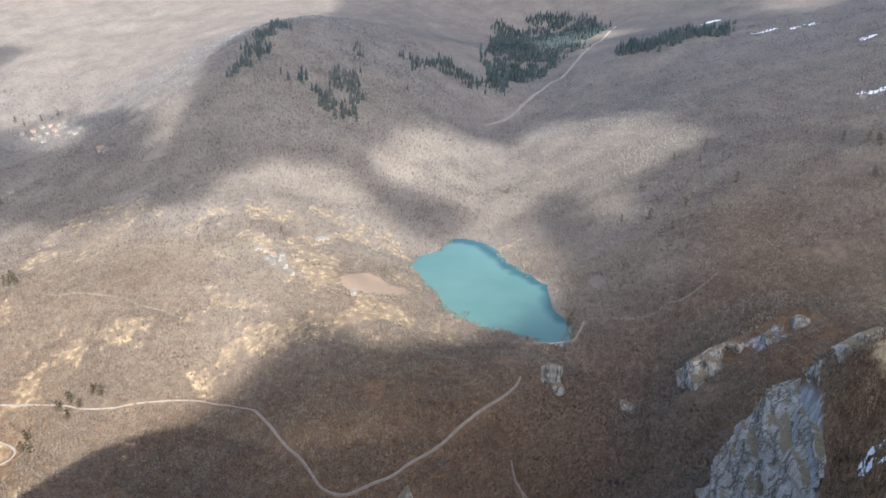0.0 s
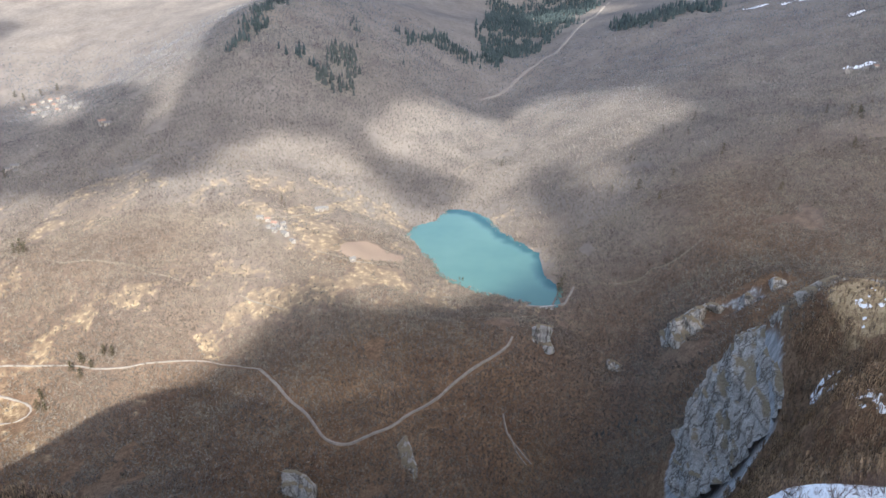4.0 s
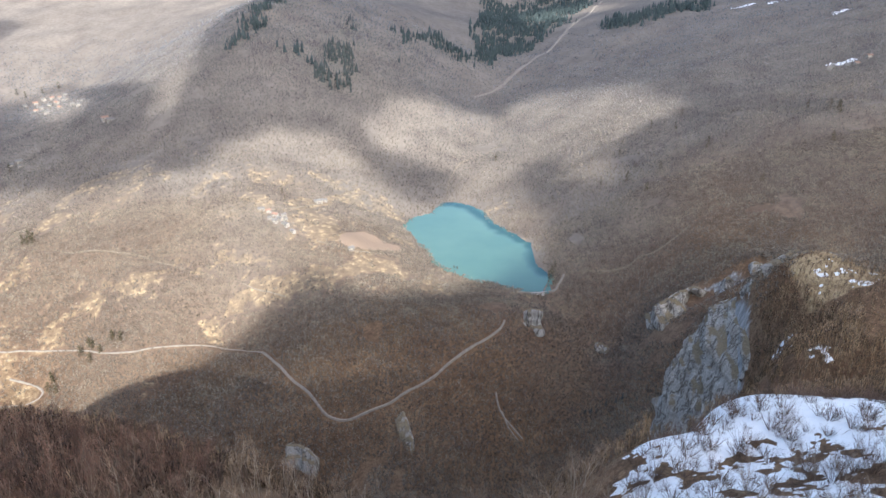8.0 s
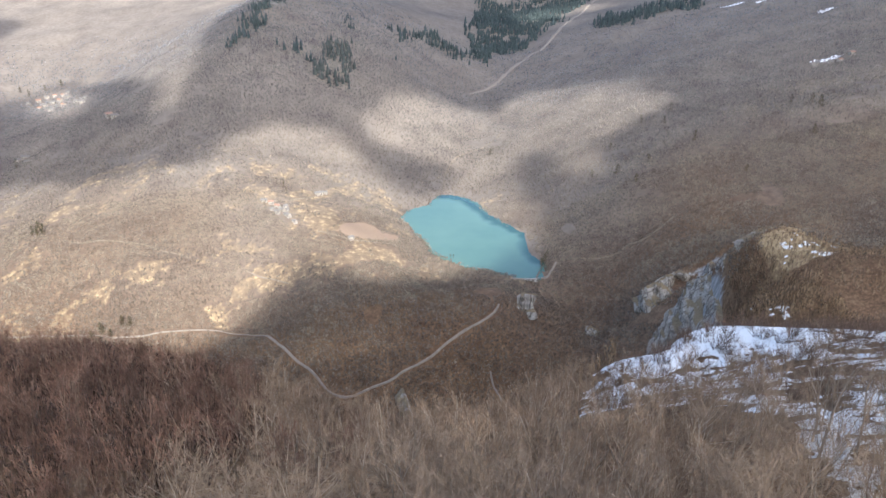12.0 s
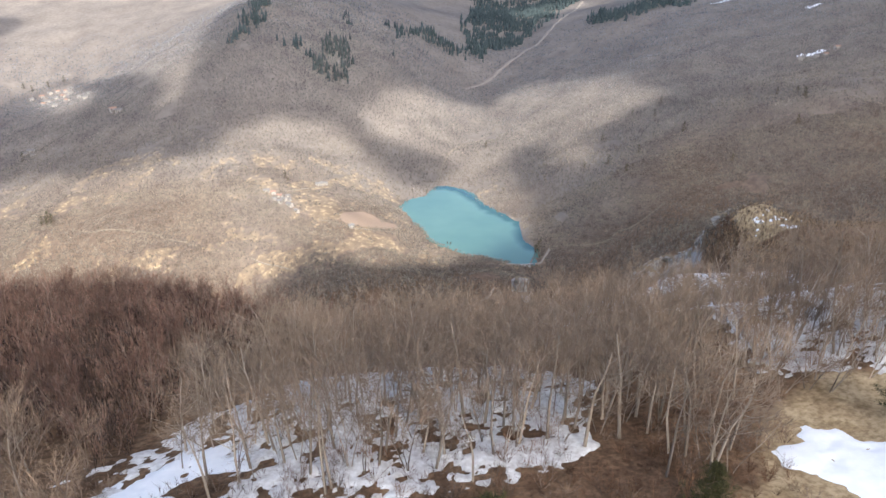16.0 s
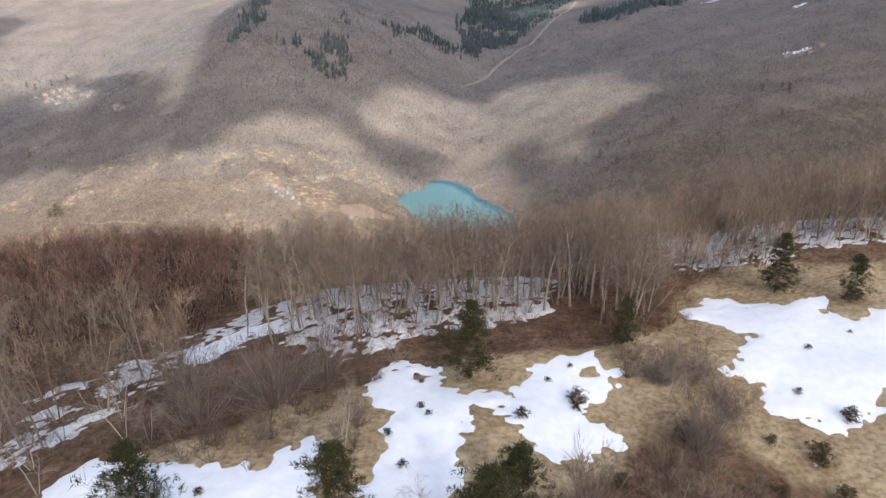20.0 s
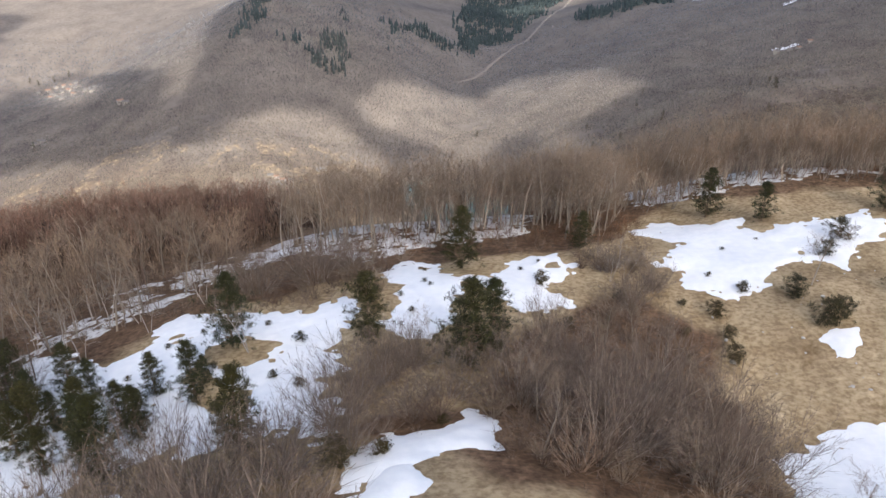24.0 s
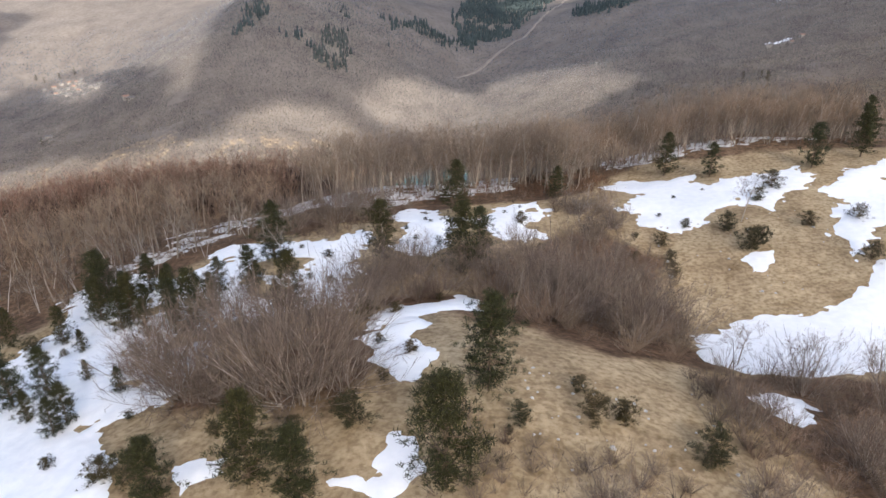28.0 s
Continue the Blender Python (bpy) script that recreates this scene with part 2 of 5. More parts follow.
# snowy shoulder and the rock spur
landform((30, 62, -95), (35, 100, -123), (55, 130, -129), (76, 150, -137), (100, 156, -139), (135, 150, -131), (170, 150, -128), (165, 214, -174), (200, 214, -171), (245, 214, -163))
landform((76, 105, -113), (103, 101, -99), (128, 60, -79), (160, 110, -104), (260, 60, -80))
landform((112, 195, -178), (158, 250, -176), (190, 312, -190), (223, 358, -171), (268, 350, -188), (360, 330, -186), (500, 300, -150), (240, 322, -173), (240, 289, -162))
landform((189, 345, -189), (188, 368, -212), (182, 386, -245), (180, 404, -290))
landform((138, 290, -315), (146, 340, -345), (150, 382, -358), (160, 430, -365), (215, 470, -345), (300, 500, -315))
landform((65, 150, -190), (90, 240, -290))
# the gorge under the dam
landform((160, 690, -425), (185, 650, -440), (150, 570, -452), (110, 500, -455), (40, 440, -446), (-120, 420, -450), (-380, 470, -480), (-760, 480, -520))
# hill with the road, and the fields round the hamlet
landform((-243, 673, -441), (-107, 510, -412), (-36, 526, -400), (10, 570, -392), (66, 625, -389))
landform((-120, 600, -385), (-60, 640, -378), (30, 690, -388), (105, 648, -382))
landform((-460, 622, -472), (-408, 661, -441), (-327, 703, -410), (-558, 848, -384))
landform((-212, 832, -353), (-170, 930, -353), (-110, 800, -372), (-40, 760, -392), (-364, 957, -322))
# lake floor and shores
landform((10, 1030, -402), (-45, 945, -402), (40, 800, -402), (100, 735, -400), (125, 780, -402), (125, 880, -400))
landform((20, 900, -412), (70, 830, -412), (20, 980, -411))
# slopes right of the lake
landform((271, 630, -352), (261, 757, -361), (288, 888, -318), (390, 957, -282), (561, 949, -230), (722, 1225, -212))
landform((239, 640, -378), (290, 628, -342), (322, 630, -318), (415, 640, -312), (700, 620, -262), (900, 900, -168))
# the stream valley that leads up from the lake, and the mountains on both sides
landform((50, 1130, -385), (70, 1300, -365), (76, 1530, -335), (170, 1868, -283), (260, 2300, -230))
landform((-131, 1145, -338), (-156, 1230, -277), (-196, 1337, -222), (-95, 1455, -232))
landform((-353, 1500, -136), (-300, 1700, -120), (-150, 1900, -160), (-583, 1682, -211), (-690, 1575, -282))
landform((-420, 1250, -235), (-500, 1050, -330), (-300, 1120, -290))
landform((-899, 1571, -357), (-770, 1199, -387), (-900, 900, -440), (-1200, 1300, -380))
landform((453, 1802, -203), (735, 1753, -161), (1100, 1500, -90), (300, 1350, -290))
# far ranges that close the valley
landform((-2600, 1500, -60), (-1500, 2300, -150), (-800, 2700, -60), (-100, 2900, 20), (500, 2600, -40), (1300, 2500, 20))
landform((-3600, 3200, 250), (-1500, 4200, 420), (300, 4400, 450), (2200, 4000, 420), (3800, 2600, 380))
landform((-3800, 0, -100), (-3600, -3200, 100), (0, -3600, 60), (3600, -3200, 300), (3800, 0, 350), (0, -1400, -40), (1500, -200, 40))

_L = np.array(LAND, float)


def _solve():
    d2 = ((_L[:, None, :2] - _L[None, :, :2]) ** 2).sum(-1)
    a = np.sqrt(d2 + 14.0 ** 2) - np.eye(len(_L)) * 1.5
    n = len(_L)
    m = np.zeros((n + 1, n + 1))
    m[:n, :n], m[:n, n], m[n, :n] = a, 1, 1
    return np.linalg.solve(m, np.r_[_L[:, 2], 0])


_W = _solve()


def lattice(ix, iy, seed):
    """A repeatable random value in 0..1 for each pair of whole numbers."""
    h = (ix.astype(np.int64) * 374761393 + iy.astype(np.int64) * 668265263 + seed * 974711) & 0x7FFFFFFF
    h = ((h ^ (h >> 13)) * 1274126177) & 0x7FFFFFFF
    return ((h ^ (h >> 16)) & 0xFFFF) / 65535.0


def value_noise(x, y, size, seed):
    """Smooth noise in -1..1 with features about size metres across."""
    u, v = x / size, y / size
    i, j = np.floor(u), np.floor(v)
    a, b = u - i, v - j
    a, b = a * a * (3 - 2 * a), b * b * (3 - 2 * b)
    p, q = lattice(i, j, seed), lattice(i + 1, j, seed)
    r, s = lattice(i, j + 1, seed), lattice(i + 1, j + 1, seed)
    return 2 * ((p * (1 - a) + q * a) * (1 - b) + (r * (1 - a) + s * a) * b) - 1


def base_height(x, y):
    out = np.empty(len(x))
    for k in range(0, len(x), 20000):
        d2 = (x[k:k + 20000, None] - _L[:, 0]) ** 2 + (y[k:k + 20000, None] - _L[:, 1]) ** 2
        out[k:k + 20000] = np.sqrt(d2 + 14.0 ** 2) @ _W[:-1] + _W[-1]
    return out


def cliffs(x, y):
    """How far a place lies on the bare rock of the spur and the crags."""
    out = np.full(len(x), -1.0)
    near = (x > 60) & (x < 380) & (y > 240) & (y < 700)
    for outline in BARE_ROCK:
        out[near] = np.maximum(out[near], inside(x[near], y[near], outline) * 12)
    return np.clip(out + 0.5, 0, 1)


BARE_ROCK = [[(160, 308), (174, 307), (183, 330), (189, 352), (192, 368), (189, 384), (180, 404), (166, 410), (156, 392), (150, 368), (152, 336)],
             [(226, 640), (250, 642), (300, 640), (340, 640), (345, 622), (310, 614), (250, 618), (230, 626)],
             [(94, 640), (114, 640), (116, 662), (96, 664)], [(196, 352), (222, 366), (252, 362), (246, 352), (220, 350)]]


def height(x, y):
    x, y = np.atleast_1d(np.asarray(x, float)), np.atleast_1d(np.asarray(y, float))
    z = base_height(x, y)
    far = np.clip((y - 60) / 300, 0, 1)
    z = z + value_noise(x, y, 9, 3) * 0.35 + value_noise(x, y, 30, 4) * (0.9 + 1.5 * far)
    z = z + far * (value_noise(x, y, 90, 5) * 5 + value_noise(x + 0.4 * y, y, 45, 8) * 2.5)
    c = cliffs(x, y)
    crack = np.abs(value_noise(x, y, 14, 6)) * 7 + np.abs(value_noise(x, y, 5, 7)) * 2.2
    z = z - c * (8 + 0.4 * crack)
    basin = lake_field(x, y)
    z = np.where(basin > 0, np.minimum(z, WATER_LEVEL - 0.6 - 4 * np.clip(basin, 0, 1)), z)
    shore = np.clip(1 + basin / 0.12, 0, 1) * (basin <= 0)
    return np.where(basin <= 0, z * (1 - shore) + np.maximum(z, WATER_LEVEL + 0.5) * shore, z)


WATER_LEVEL = -398.0
SHORE = [(-48, 934), (-36, 968), (-6, 987), (10, 1034), (24, 1036), (48, 1016), (63, 992), (79, 945), (105, 902), (131, 878), (130, 849),
         (129, 813), (139, 782), (136, 758), (126, 732), (108, 722), (85, 732), (66, 755), (42, 771), (17, 791), (1, 813), (-13, 859), (-34, 888)]


def inside(x, y, outline):
    """How far (in units of 100 m) a place lies inside a closed outline; less than 0 outside."""
    pts = np.array(outline, float)
    best, odd = np.full(len(x), 1e9), np.zeros(len(x), bool)
    for (ax, ay), (bx, by) in zip(pts, np.roll(pts, -1, axis=0)):
        ux, uy = bx - ax, by - ay
        s = np.clip(((x - ax) * ux + (y - ay) * uy) / (ux * ux + uy * uy), 0, 1)
        best = np.minimum(best, (x - ax - s * ux) ** 2 + (y - ay - s * uy) ** 2)
        odd ^= ((ay > y) != (by > y)) & (x < ux * (y - ay) / (by - ay + 1e-9) + ax)
    return np.where(odd, 1, -1) * np.sqrt(best) / 100


def lake_field(x, y):
    return inside(x + 2.5 * value_noise(x, y, 16, 20), y + 2.5 * value_noise(x, y, 16, 21), SHORE)


def steps(*runs):
    out = [runs[0][0]]
    for start, stop, step in runs:
        out += list(np.linspace(start, stop, max(1, round((stop - start) / step)) + 1)[1:])
    return np.array(out)


def meadow(x, y):
    """Dry grass: the open pasture of the plateau, and the fields by the hamlet."""
    n, m = 3 * value_noise(x, y, 12, 31) + 1.5 * value_noise(x, y, 4, 32), 3 * value_noise(x, y, 12, 33) + 1.5 * value_noise(x, y, 4, 34)
    field = np.full(len(x), -9.0)
    for outline in PASTURES:
        near = (np.abs(x - outline[0][0]) < 260) & (np.abs(y - outline[0][1]) < 260)
        field[near] = np.maximum(field[near], inside(x[near] + n[near], y[near] + m[near], outline) * 8)
    for outline in ROUGH_GROUND:
        near = (np.abs(x - outline[0][0]) < 150) & (np.abs(y - outline[0][1]) < 150)
        field[near] = np.minimum(field[near], -inside(x[near] + n[near], y[near] + m[near], outline) * 8)
    return field


def glades(x, y):
    """Grassy openings in the woods of the hamlet's slope: above 0 inside them."""
    zone = np.minimum.reduce([(150 - x) / 120, (1060 - y) / 120, (y - 690 + 0.9 * np.maximum(0, -x - 200)) / 60, np.ones(len(x))])
    n = value_noise(x, y, 46, 35) + 0.7 * value_noise(x + 0.5 * y, y, 19, 38) + 0.45 * value_noise(x, y, 8, 39)
    return np.minimum(n - 0.05, zone)


ROUGH_GROUND = [[(-12, -108), (2, -98), (6, -82), (16, -72), (32, -60), (42, -76), (40, -100), (34, -122), (20, -128), (4, -118)], [(28, -130), (42, -120), (80, -121), (95, -130), (80, -158), (34, -158)],
                [(-36, -128), (-14, -120), (-8, -128), (-12, -140), (-34, -138)]]
PASTURES = [
    [(-78, -97), (-42, -70), (-16, -54), (0, -45), (22, -42), (38, -34), (43, -20), (52, -14), (70, -18), (125, -26), (130, -170), (-80, -170)],
    [(46, -18), (56, -12), (70, -18), (60, -26)],
    [(-186, 884), (-156, 902), (-130, 864), (-135, 827), (-161, 812), (-184, 834)],
    [(-118, 775), (-97, 784), (-57, 800), (-50, 780), (-30, 768), (-40, 740), (-67, 748), (-110, 733), (-124, 715), (-130, 750)],
    [(198, 300), (206, 342), (240, 348), (258, 330), (225, 300)],
    [(-285, 905), (-241, 910), (-235, 876), (-276, 870)], [(-480, 640), (-455, 644), (-436, 628), (-440, 606), (-480, 600)]]
PLOUGHED = [(-133, 814), (-123, 844), (-106, 862), (-85, 852), (-74, 837), (-53, 843), (-56, 816), (-95, 804), (-117, 797)]


def build_ground():
    xs = steps((-4600, -1300, 150), (-1300, -420, 16), (-420, -150, 6), (-150, 150, 2), (150, 260, 3), (260, 420, 5), (420, 1200, 16), (1200, 4600, 150))
    ys = steps((-4200, -320, 160), (-320, 60, 2), (60, 200, 4), (200, 280, 5.5), (280, 440, 3.5), (440, 760, 5.5), (760, 1350, 9), (1350, 2300, 20), (2300, 4900, 130))
    gx, gy = (g.ravel() for g in np.meshgrid(xs, ys))
    z = height(gx, gy)
    w, h = len(xs), len(ys)
    i = (np.arange(h - 1)[:, None] * w + np.arange(w - 1)).ravel()
    me = mesh_of("ground", np.stack([gx, gy, z], 1), np.stack([i, i + 1, i + w + 1, i + w], 1), GROUND, True)
    cover = me.attributes.new("cover", "FLOAT_COLOR", "POINT")
    rgba = np.ones((len(gx), 4), np.float32)
    g = np.gradient(z.reshape(len(ys), len(xs)), ys, xs)
    steep = np.hypot(g[0], g[1]).ravel()
    rgba[:, 0] = np.clip(cliffs(gx, gy), 0, 1) * np.clip(steep * 1.2 - 0.5, 0, 1)
    # alpha: how strongly the ground is tinted for distance haze
    rgba[:, 3] = np.clip((gy - 560) / 420 + 0.25 * value_noise(gx, gy, 120, 37), 0, 1) * (gy > 250)
    rgba[:, 1] = np.clip(0.5 + 1.2 * np.maximum(meadow(gx, gy), np.where(gy > 400, glades(gx, gy), -9)), 0, 1) * np.where(gy > 500, 0.435, 1.0)
    rgba[:, 2] = np.clip(0.5 + 8 * inside(gx + 4 * value_noise(gx, gy, 14, 36), gy, PLOUGHED), 0, 1)
    cover.data.foreach_set("color", rgba.ravel())
    return tagged(new("ground", me), "steep brown wooded mountainside with dry pasture and grey rock", "ground", kind="structure")


build_ground()


def build_lake():
    xs, ys = np.arange(-70, 160, 4.0), np.arange(705, 1055, 4.0)
    gx, gy = (g.ravel() for g in np.meshgrid(xs, ys))
    w = len(xs)
    i = (np.arange(len(ys) - 1)[:, None] * w + np.arange(w - 1)).ravel()
    faces = np.stack([i, i + 1, i + w + 1, i + w], 1)
    keep = lake_field(gx, gy)[faces].max(1) > -0.05
    faces = faces[keep]
    used, back = np.unique(faces, return_inverse=True)
    me = mesh_of("water", np.stack([gx, gy, np.full(len(gx), WATER_LEVEL)], 1)[used], back.reshape(faces.shape), WATER, True)
    # Where the wooded bank's reflection is painted: a strip along this shore.
    bank = np.array(SHORE[3:13], float)
    away = np.full(len(used), 1e9)
    for (ax, ay), (bx, by) in zip(bank[:-1], bank[1:]):
        ux, uy = bx - ax, by - ay
        s = np.clip(((gx[used] - ax) * ux + (gy[used] - ay) * uy) / (ux * ux + uy * uy), 0, 1)
        away = np.minimum(away, np.hypot(gx[used] - ax - s * ux, gy[used] - ay - s * uy))
    steep = np.clip(1.6 - (away + 4 * value_noise(gx[used], gy[used], 14, 22)) / 9, 0, 1).astype(np.float32)
    me.attributes.new("bank_reflection", "FLOAT", "POINT").data.foreach_set("value", steep)
    tagged(new("water", me), "turquoise mountain lake with a calm surface", "lake", kind="structure")


build_lake()


# ---- roads ----
def ribbon(name, line, width, material, label, rise=0.5):
    pts = [Vector((*p, 0)) for p in line]
    dense = []
    for a, b, c, d in zip([pts[0]] + pts[:-2], pts[:-1], pts[1:], pts[2:] + [pts[-1]]):
        for s in np.linspace(0, 1, max(2, int((c - b).length / 5)), endpoint=False):
            dense.append(0.5 * (2 * b + (c - a) * s + (2 * a - 5 * b + 4 * c - d) * s ** 2 + (3 * b - a - 3 * c + d) * s ** 3))
    dense.append(pts[-1])
    p = np.array([v[:2] for v in dense])
    t = np.gradient(p, axis=0)
    t /= np.linalg.norm(t, axis=1)[:, None] + 1e-9
    side = np.stack([-t[:, 1], t[:, 0]], 1)
    offs = np.array([-0.65, -0.5, 0.0, 0.5, 0.65]) * width
    q = p[:, None] + side[:, None] * offs[None, :, None] * (1 + 0.12 * value_noise(p[:, 0], p[:, 1], 12, 40))[:, None, None]
    z = height(q[..., 0].ravel(), q[..., 1].ravel()).reshape(q.shape[:2])
    level = np.maximum(z.max(1), z.mean(1))
    zz = np.stack([z[:, 0] - 0.6, level + rise, level + rise + 0.1, level + rise, z[:, 4] - 0.6], 1)
    v = np.concatenate([q, zz[..., None]], 2).reshape(-1, 3)
    n = len(p)
    i = (np.arange(n - 1)[:, None] * 5 + np.arange(4)).ravel()
    return tagged(new(name, mesh_of(name, v, np.stack([i, i + 1, i + 6, i + 5], 1), material)), label, "road", kind="structure")


WAYS = []


def way(name, width, material, label, *line, rise=0.4):
    WAYS.append((line, width))
    return ribbon(name, line, width, material, label, rise)


way("road", 2.1, ROAD, "pale gravel road winding round a wooded hill",
    (72, 640), (66, 628), (51, 612), (31, 592), (10, 567), (-9, 547), (-36, 524), (-46, 515), (-67, 507), (-88, 504), (-105, 510), (-118, 525), (-131, 542), (-153, 567), (-172, 599), (-195, 631))
way("road", 1.6, ROAD, "faint gravel road through bare woods",
    (-195, 631), (-235, 667), (-286, 666), (-322, 657), (-358, 649), (-410, 664), (-448, 672), (-490, 674), (-518, 674), (-600, 690))
way("road", 2.6, ROAD, "pale lane past the dam", (95, 716), (122, 726), (142, 738), (150, 753), (160, 773))
way("road", 1.5, PATH_EARTH, "narrow earth track below the woods", (162, 776), (189, 767), (230, 754), (249, 761), (261, 756), (276, 758), (310, 775))
way("road", 1.5, PATH_EARTH, "narrow earth track to the hamlet", (-339, 876), (-298, 861), (-251, 863), (-233, 872), (-203, 889), (-175, 918))
way("road", 1.3, PATH_EARTH, "faint earth track through the woods", (-513, 825), (-475, 810), (-407, 801), (-361, 781), (-319, 765))
way("road", 1.3, PATH_EARTH, "faint earth track through the woods", (-243, 747), (-220, 736), (-185, 720))
way("road", 1.5, PATH_EARTH, "faint earth track on the wooded hill", (-60, 694), (-44, 689), (-8, 669), (21, 660))
way("road", 2.0, ROAD, "lane bending round a small field", (-500, 600), (-455, 611), (-444, 621), (-455, 633), (-490, 642))
way("road", 1.7, ROAD, "pale slipway down the wooded slope", (57, 553), (60, 535), (70, 524), (81, 514), rise=0.8)
way("road", 1.2, ROAD, "pale pipe track beside the slipway", (62, 535), (68, 520), (76, 511), rise=0.8)
way("road", 7.0, ROAD, "pale gravel bed of a mountain stream", (77, 1517), (105, 1539), (138, 1575), (175, 1640), (229, 1720), (288, 1806), (397, 2031), (490, 2190))
way("road", 1.5, PATH_EARTH, "gravel bed of a stream above the lake", (14, 1060), (20, 1124), (55, 1195), (86, 1233), (129, 1287), (129, 1324))
way("road", 1.3, PATH_EARTH, "earth track across the fields", (-160, 812), (-130, 800), (-114, 791), (-90, 796), (-50, 806))


def off_the_ways(x, y):
    ok = np.ones(len(x), bool)
    for line, width in WAYS:
        if width < 1.55:
            continue
        pts = np.array(line, float)
        near = (x > pts[:, 0].min() - 15) & (x < pts[:, 0].max() + 15) & (y > pts[:, 1].min() - 15) & (y < pts[:, 1].max() + 15)
        for shift in (0.0, 4.0):
            best = np.full(near.sum(), 1e9)
            for (ax, ay), (bx, by) in zip(pts[:-1], pts[1:]):
                ux, uy = bx - ax, by - ay
                t = np.clip(((x[near] - ax) * ux + (y[near] + shift - ay) * uy) / (ux * ux + uy * uy), 0, 1)
                best = np.minimum(best, np.hypot(x[near] - ax - t * ux, y[near] + shift - ay - t * uy))
            ok[near] &= best > width * 0.5 + 0.9
    return ok


# ---- far woods ----
def scatter(x0, x1, y0, y1, gap, seed):
    rng = np.random.default_rng(seed)
    gx, gy = (g.ravel() for g in np.meshgrid(np.arange(x0, x1, gap), np.arange(y0, y1, gap)))
    return gx + rng.uniform(-0.5, 0.5, len(gx)) * gap, gy + rng.uniform(-0.5, 0.5, len(gx)) * gap


def woods(name, x, y, tall, spread, blades, label, seed, material=None, width=0.9):
    """Many bare trees far off: each a few slim ragged fans that widen upwards from one foot."""
    rng = np.random.default_rng(seed)
    z = height(x, y)
    n = len(x)
    h = tall * rng.uniform(0.65, 1.3, n)
    foot = np.stack([x, y, z - 0.3], 1)
    verts = [foot[:, None]]
    for b in range(blades):
        ang, lean = rng.uniform(0, 6.283, n), rng.uniform(0.1, 1.0, n) * spread
        tip = foot + np.stack([np.cos(ang) * lean, np.sin(ang) * lean, h * rng.uniform(0.75, 1.0, n)], 1)
        turn = rng.uniform(-1.2, 1.2, n)
        across = np.stack([np.cos(turn), np.sin(turn), rng.uniform(-0.6, 0.6, n)], 1) * (width * rng.uniform(0.5, 1.4, n))[:, None]
        verts.append(np.stack([tip - across, tip + across], 1))
    v = np.concatenate(verts, 1)
    per = 1 + 2 * blades
    fans = np.array([(0, 2 + 2 * b, 1 + 2 * b) for b in range(blades)])
    f = (np.arange(n)[:, None, None] * per + fans).reshape(-1, 3)
    v = v.reshape(-1, 3)
    facing = np.cross(v[f[:, 1]] - v[f[:, 0]], v[f[:, 2]] - v[f[:, 0]]) @ np.array((0.0, -0.95, 0.3))
    f = np.where((facing < 0)[:, None], f[:, ::-1], f)
    me = mesh_of(name, v, f, material or WOODS)
    return tagged(new(name, me), label, "forest", kind="stuff")


def wooded(x, y):
    """Where the bare woods stand."""
    m = meadow(x, y)
    open_ground = ((m > 0.0) & (value_noise(x, y, 14, 53) < 0.35)) | (lake_field(x, y) > -0.03) | (cliffs(x, y) > 0.25)
    open_ground |= (inside(x, y, PLOUGHED) > -0.02) | ~off_the_ways(x, y)
    open_ground |= (inside(x, y, [(-245, 872), (-210, 870), (-185, 825), (-200, 818), (-232, 842)]) > 0) & (value_noise(x, y, 9, 52) < 0.25)
    thin = value_noise(x, y, 60, 50) + 0.6 * value_noise(x, y, 17, 51)
    glade = glades(x, y)
    return ~open_ground & (thin > -0.95) & ((glade < 0) | (lattice(np.floor(x * 2), np.floor(y * 2), 54) < 0.62 - 0.5 * glade))


def in_sight(x, y, side=0.72, back=140):
    return np.abs(x) < side * (y + back)


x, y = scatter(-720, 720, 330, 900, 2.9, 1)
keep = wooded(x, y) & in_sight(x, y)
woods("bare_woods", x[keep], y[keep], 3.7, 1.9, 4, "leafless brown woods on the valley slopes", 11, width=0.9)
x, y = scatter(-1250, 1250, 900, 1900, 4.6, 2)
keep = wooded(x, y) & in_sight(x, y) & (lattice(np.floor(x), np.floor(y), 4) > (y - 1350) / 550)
woods("bare_woods", x[keep], y[keep], 4.3, 1.9, 3, "leafless woods on the far mountainsides, tinted blue-grey for haze", 12, WOODS, 1.1)


# ---- snow ----
SNOW_FIELDS = []
# ground thawed free round the foot of single pines: x, y, radius
THAWED = [(3, -51.5, 3.8), (-32, -84, 4.2), (-12, -85, 4.6), (5, -85, 4.0), (59.3, -26.5, 3.4), (68, -34.5, 3.6), (92, -37.5, 3.6), (-24, -110.5, 3.2), (-37.5, -113, 3.0), (27, -42.5, 3.0)]


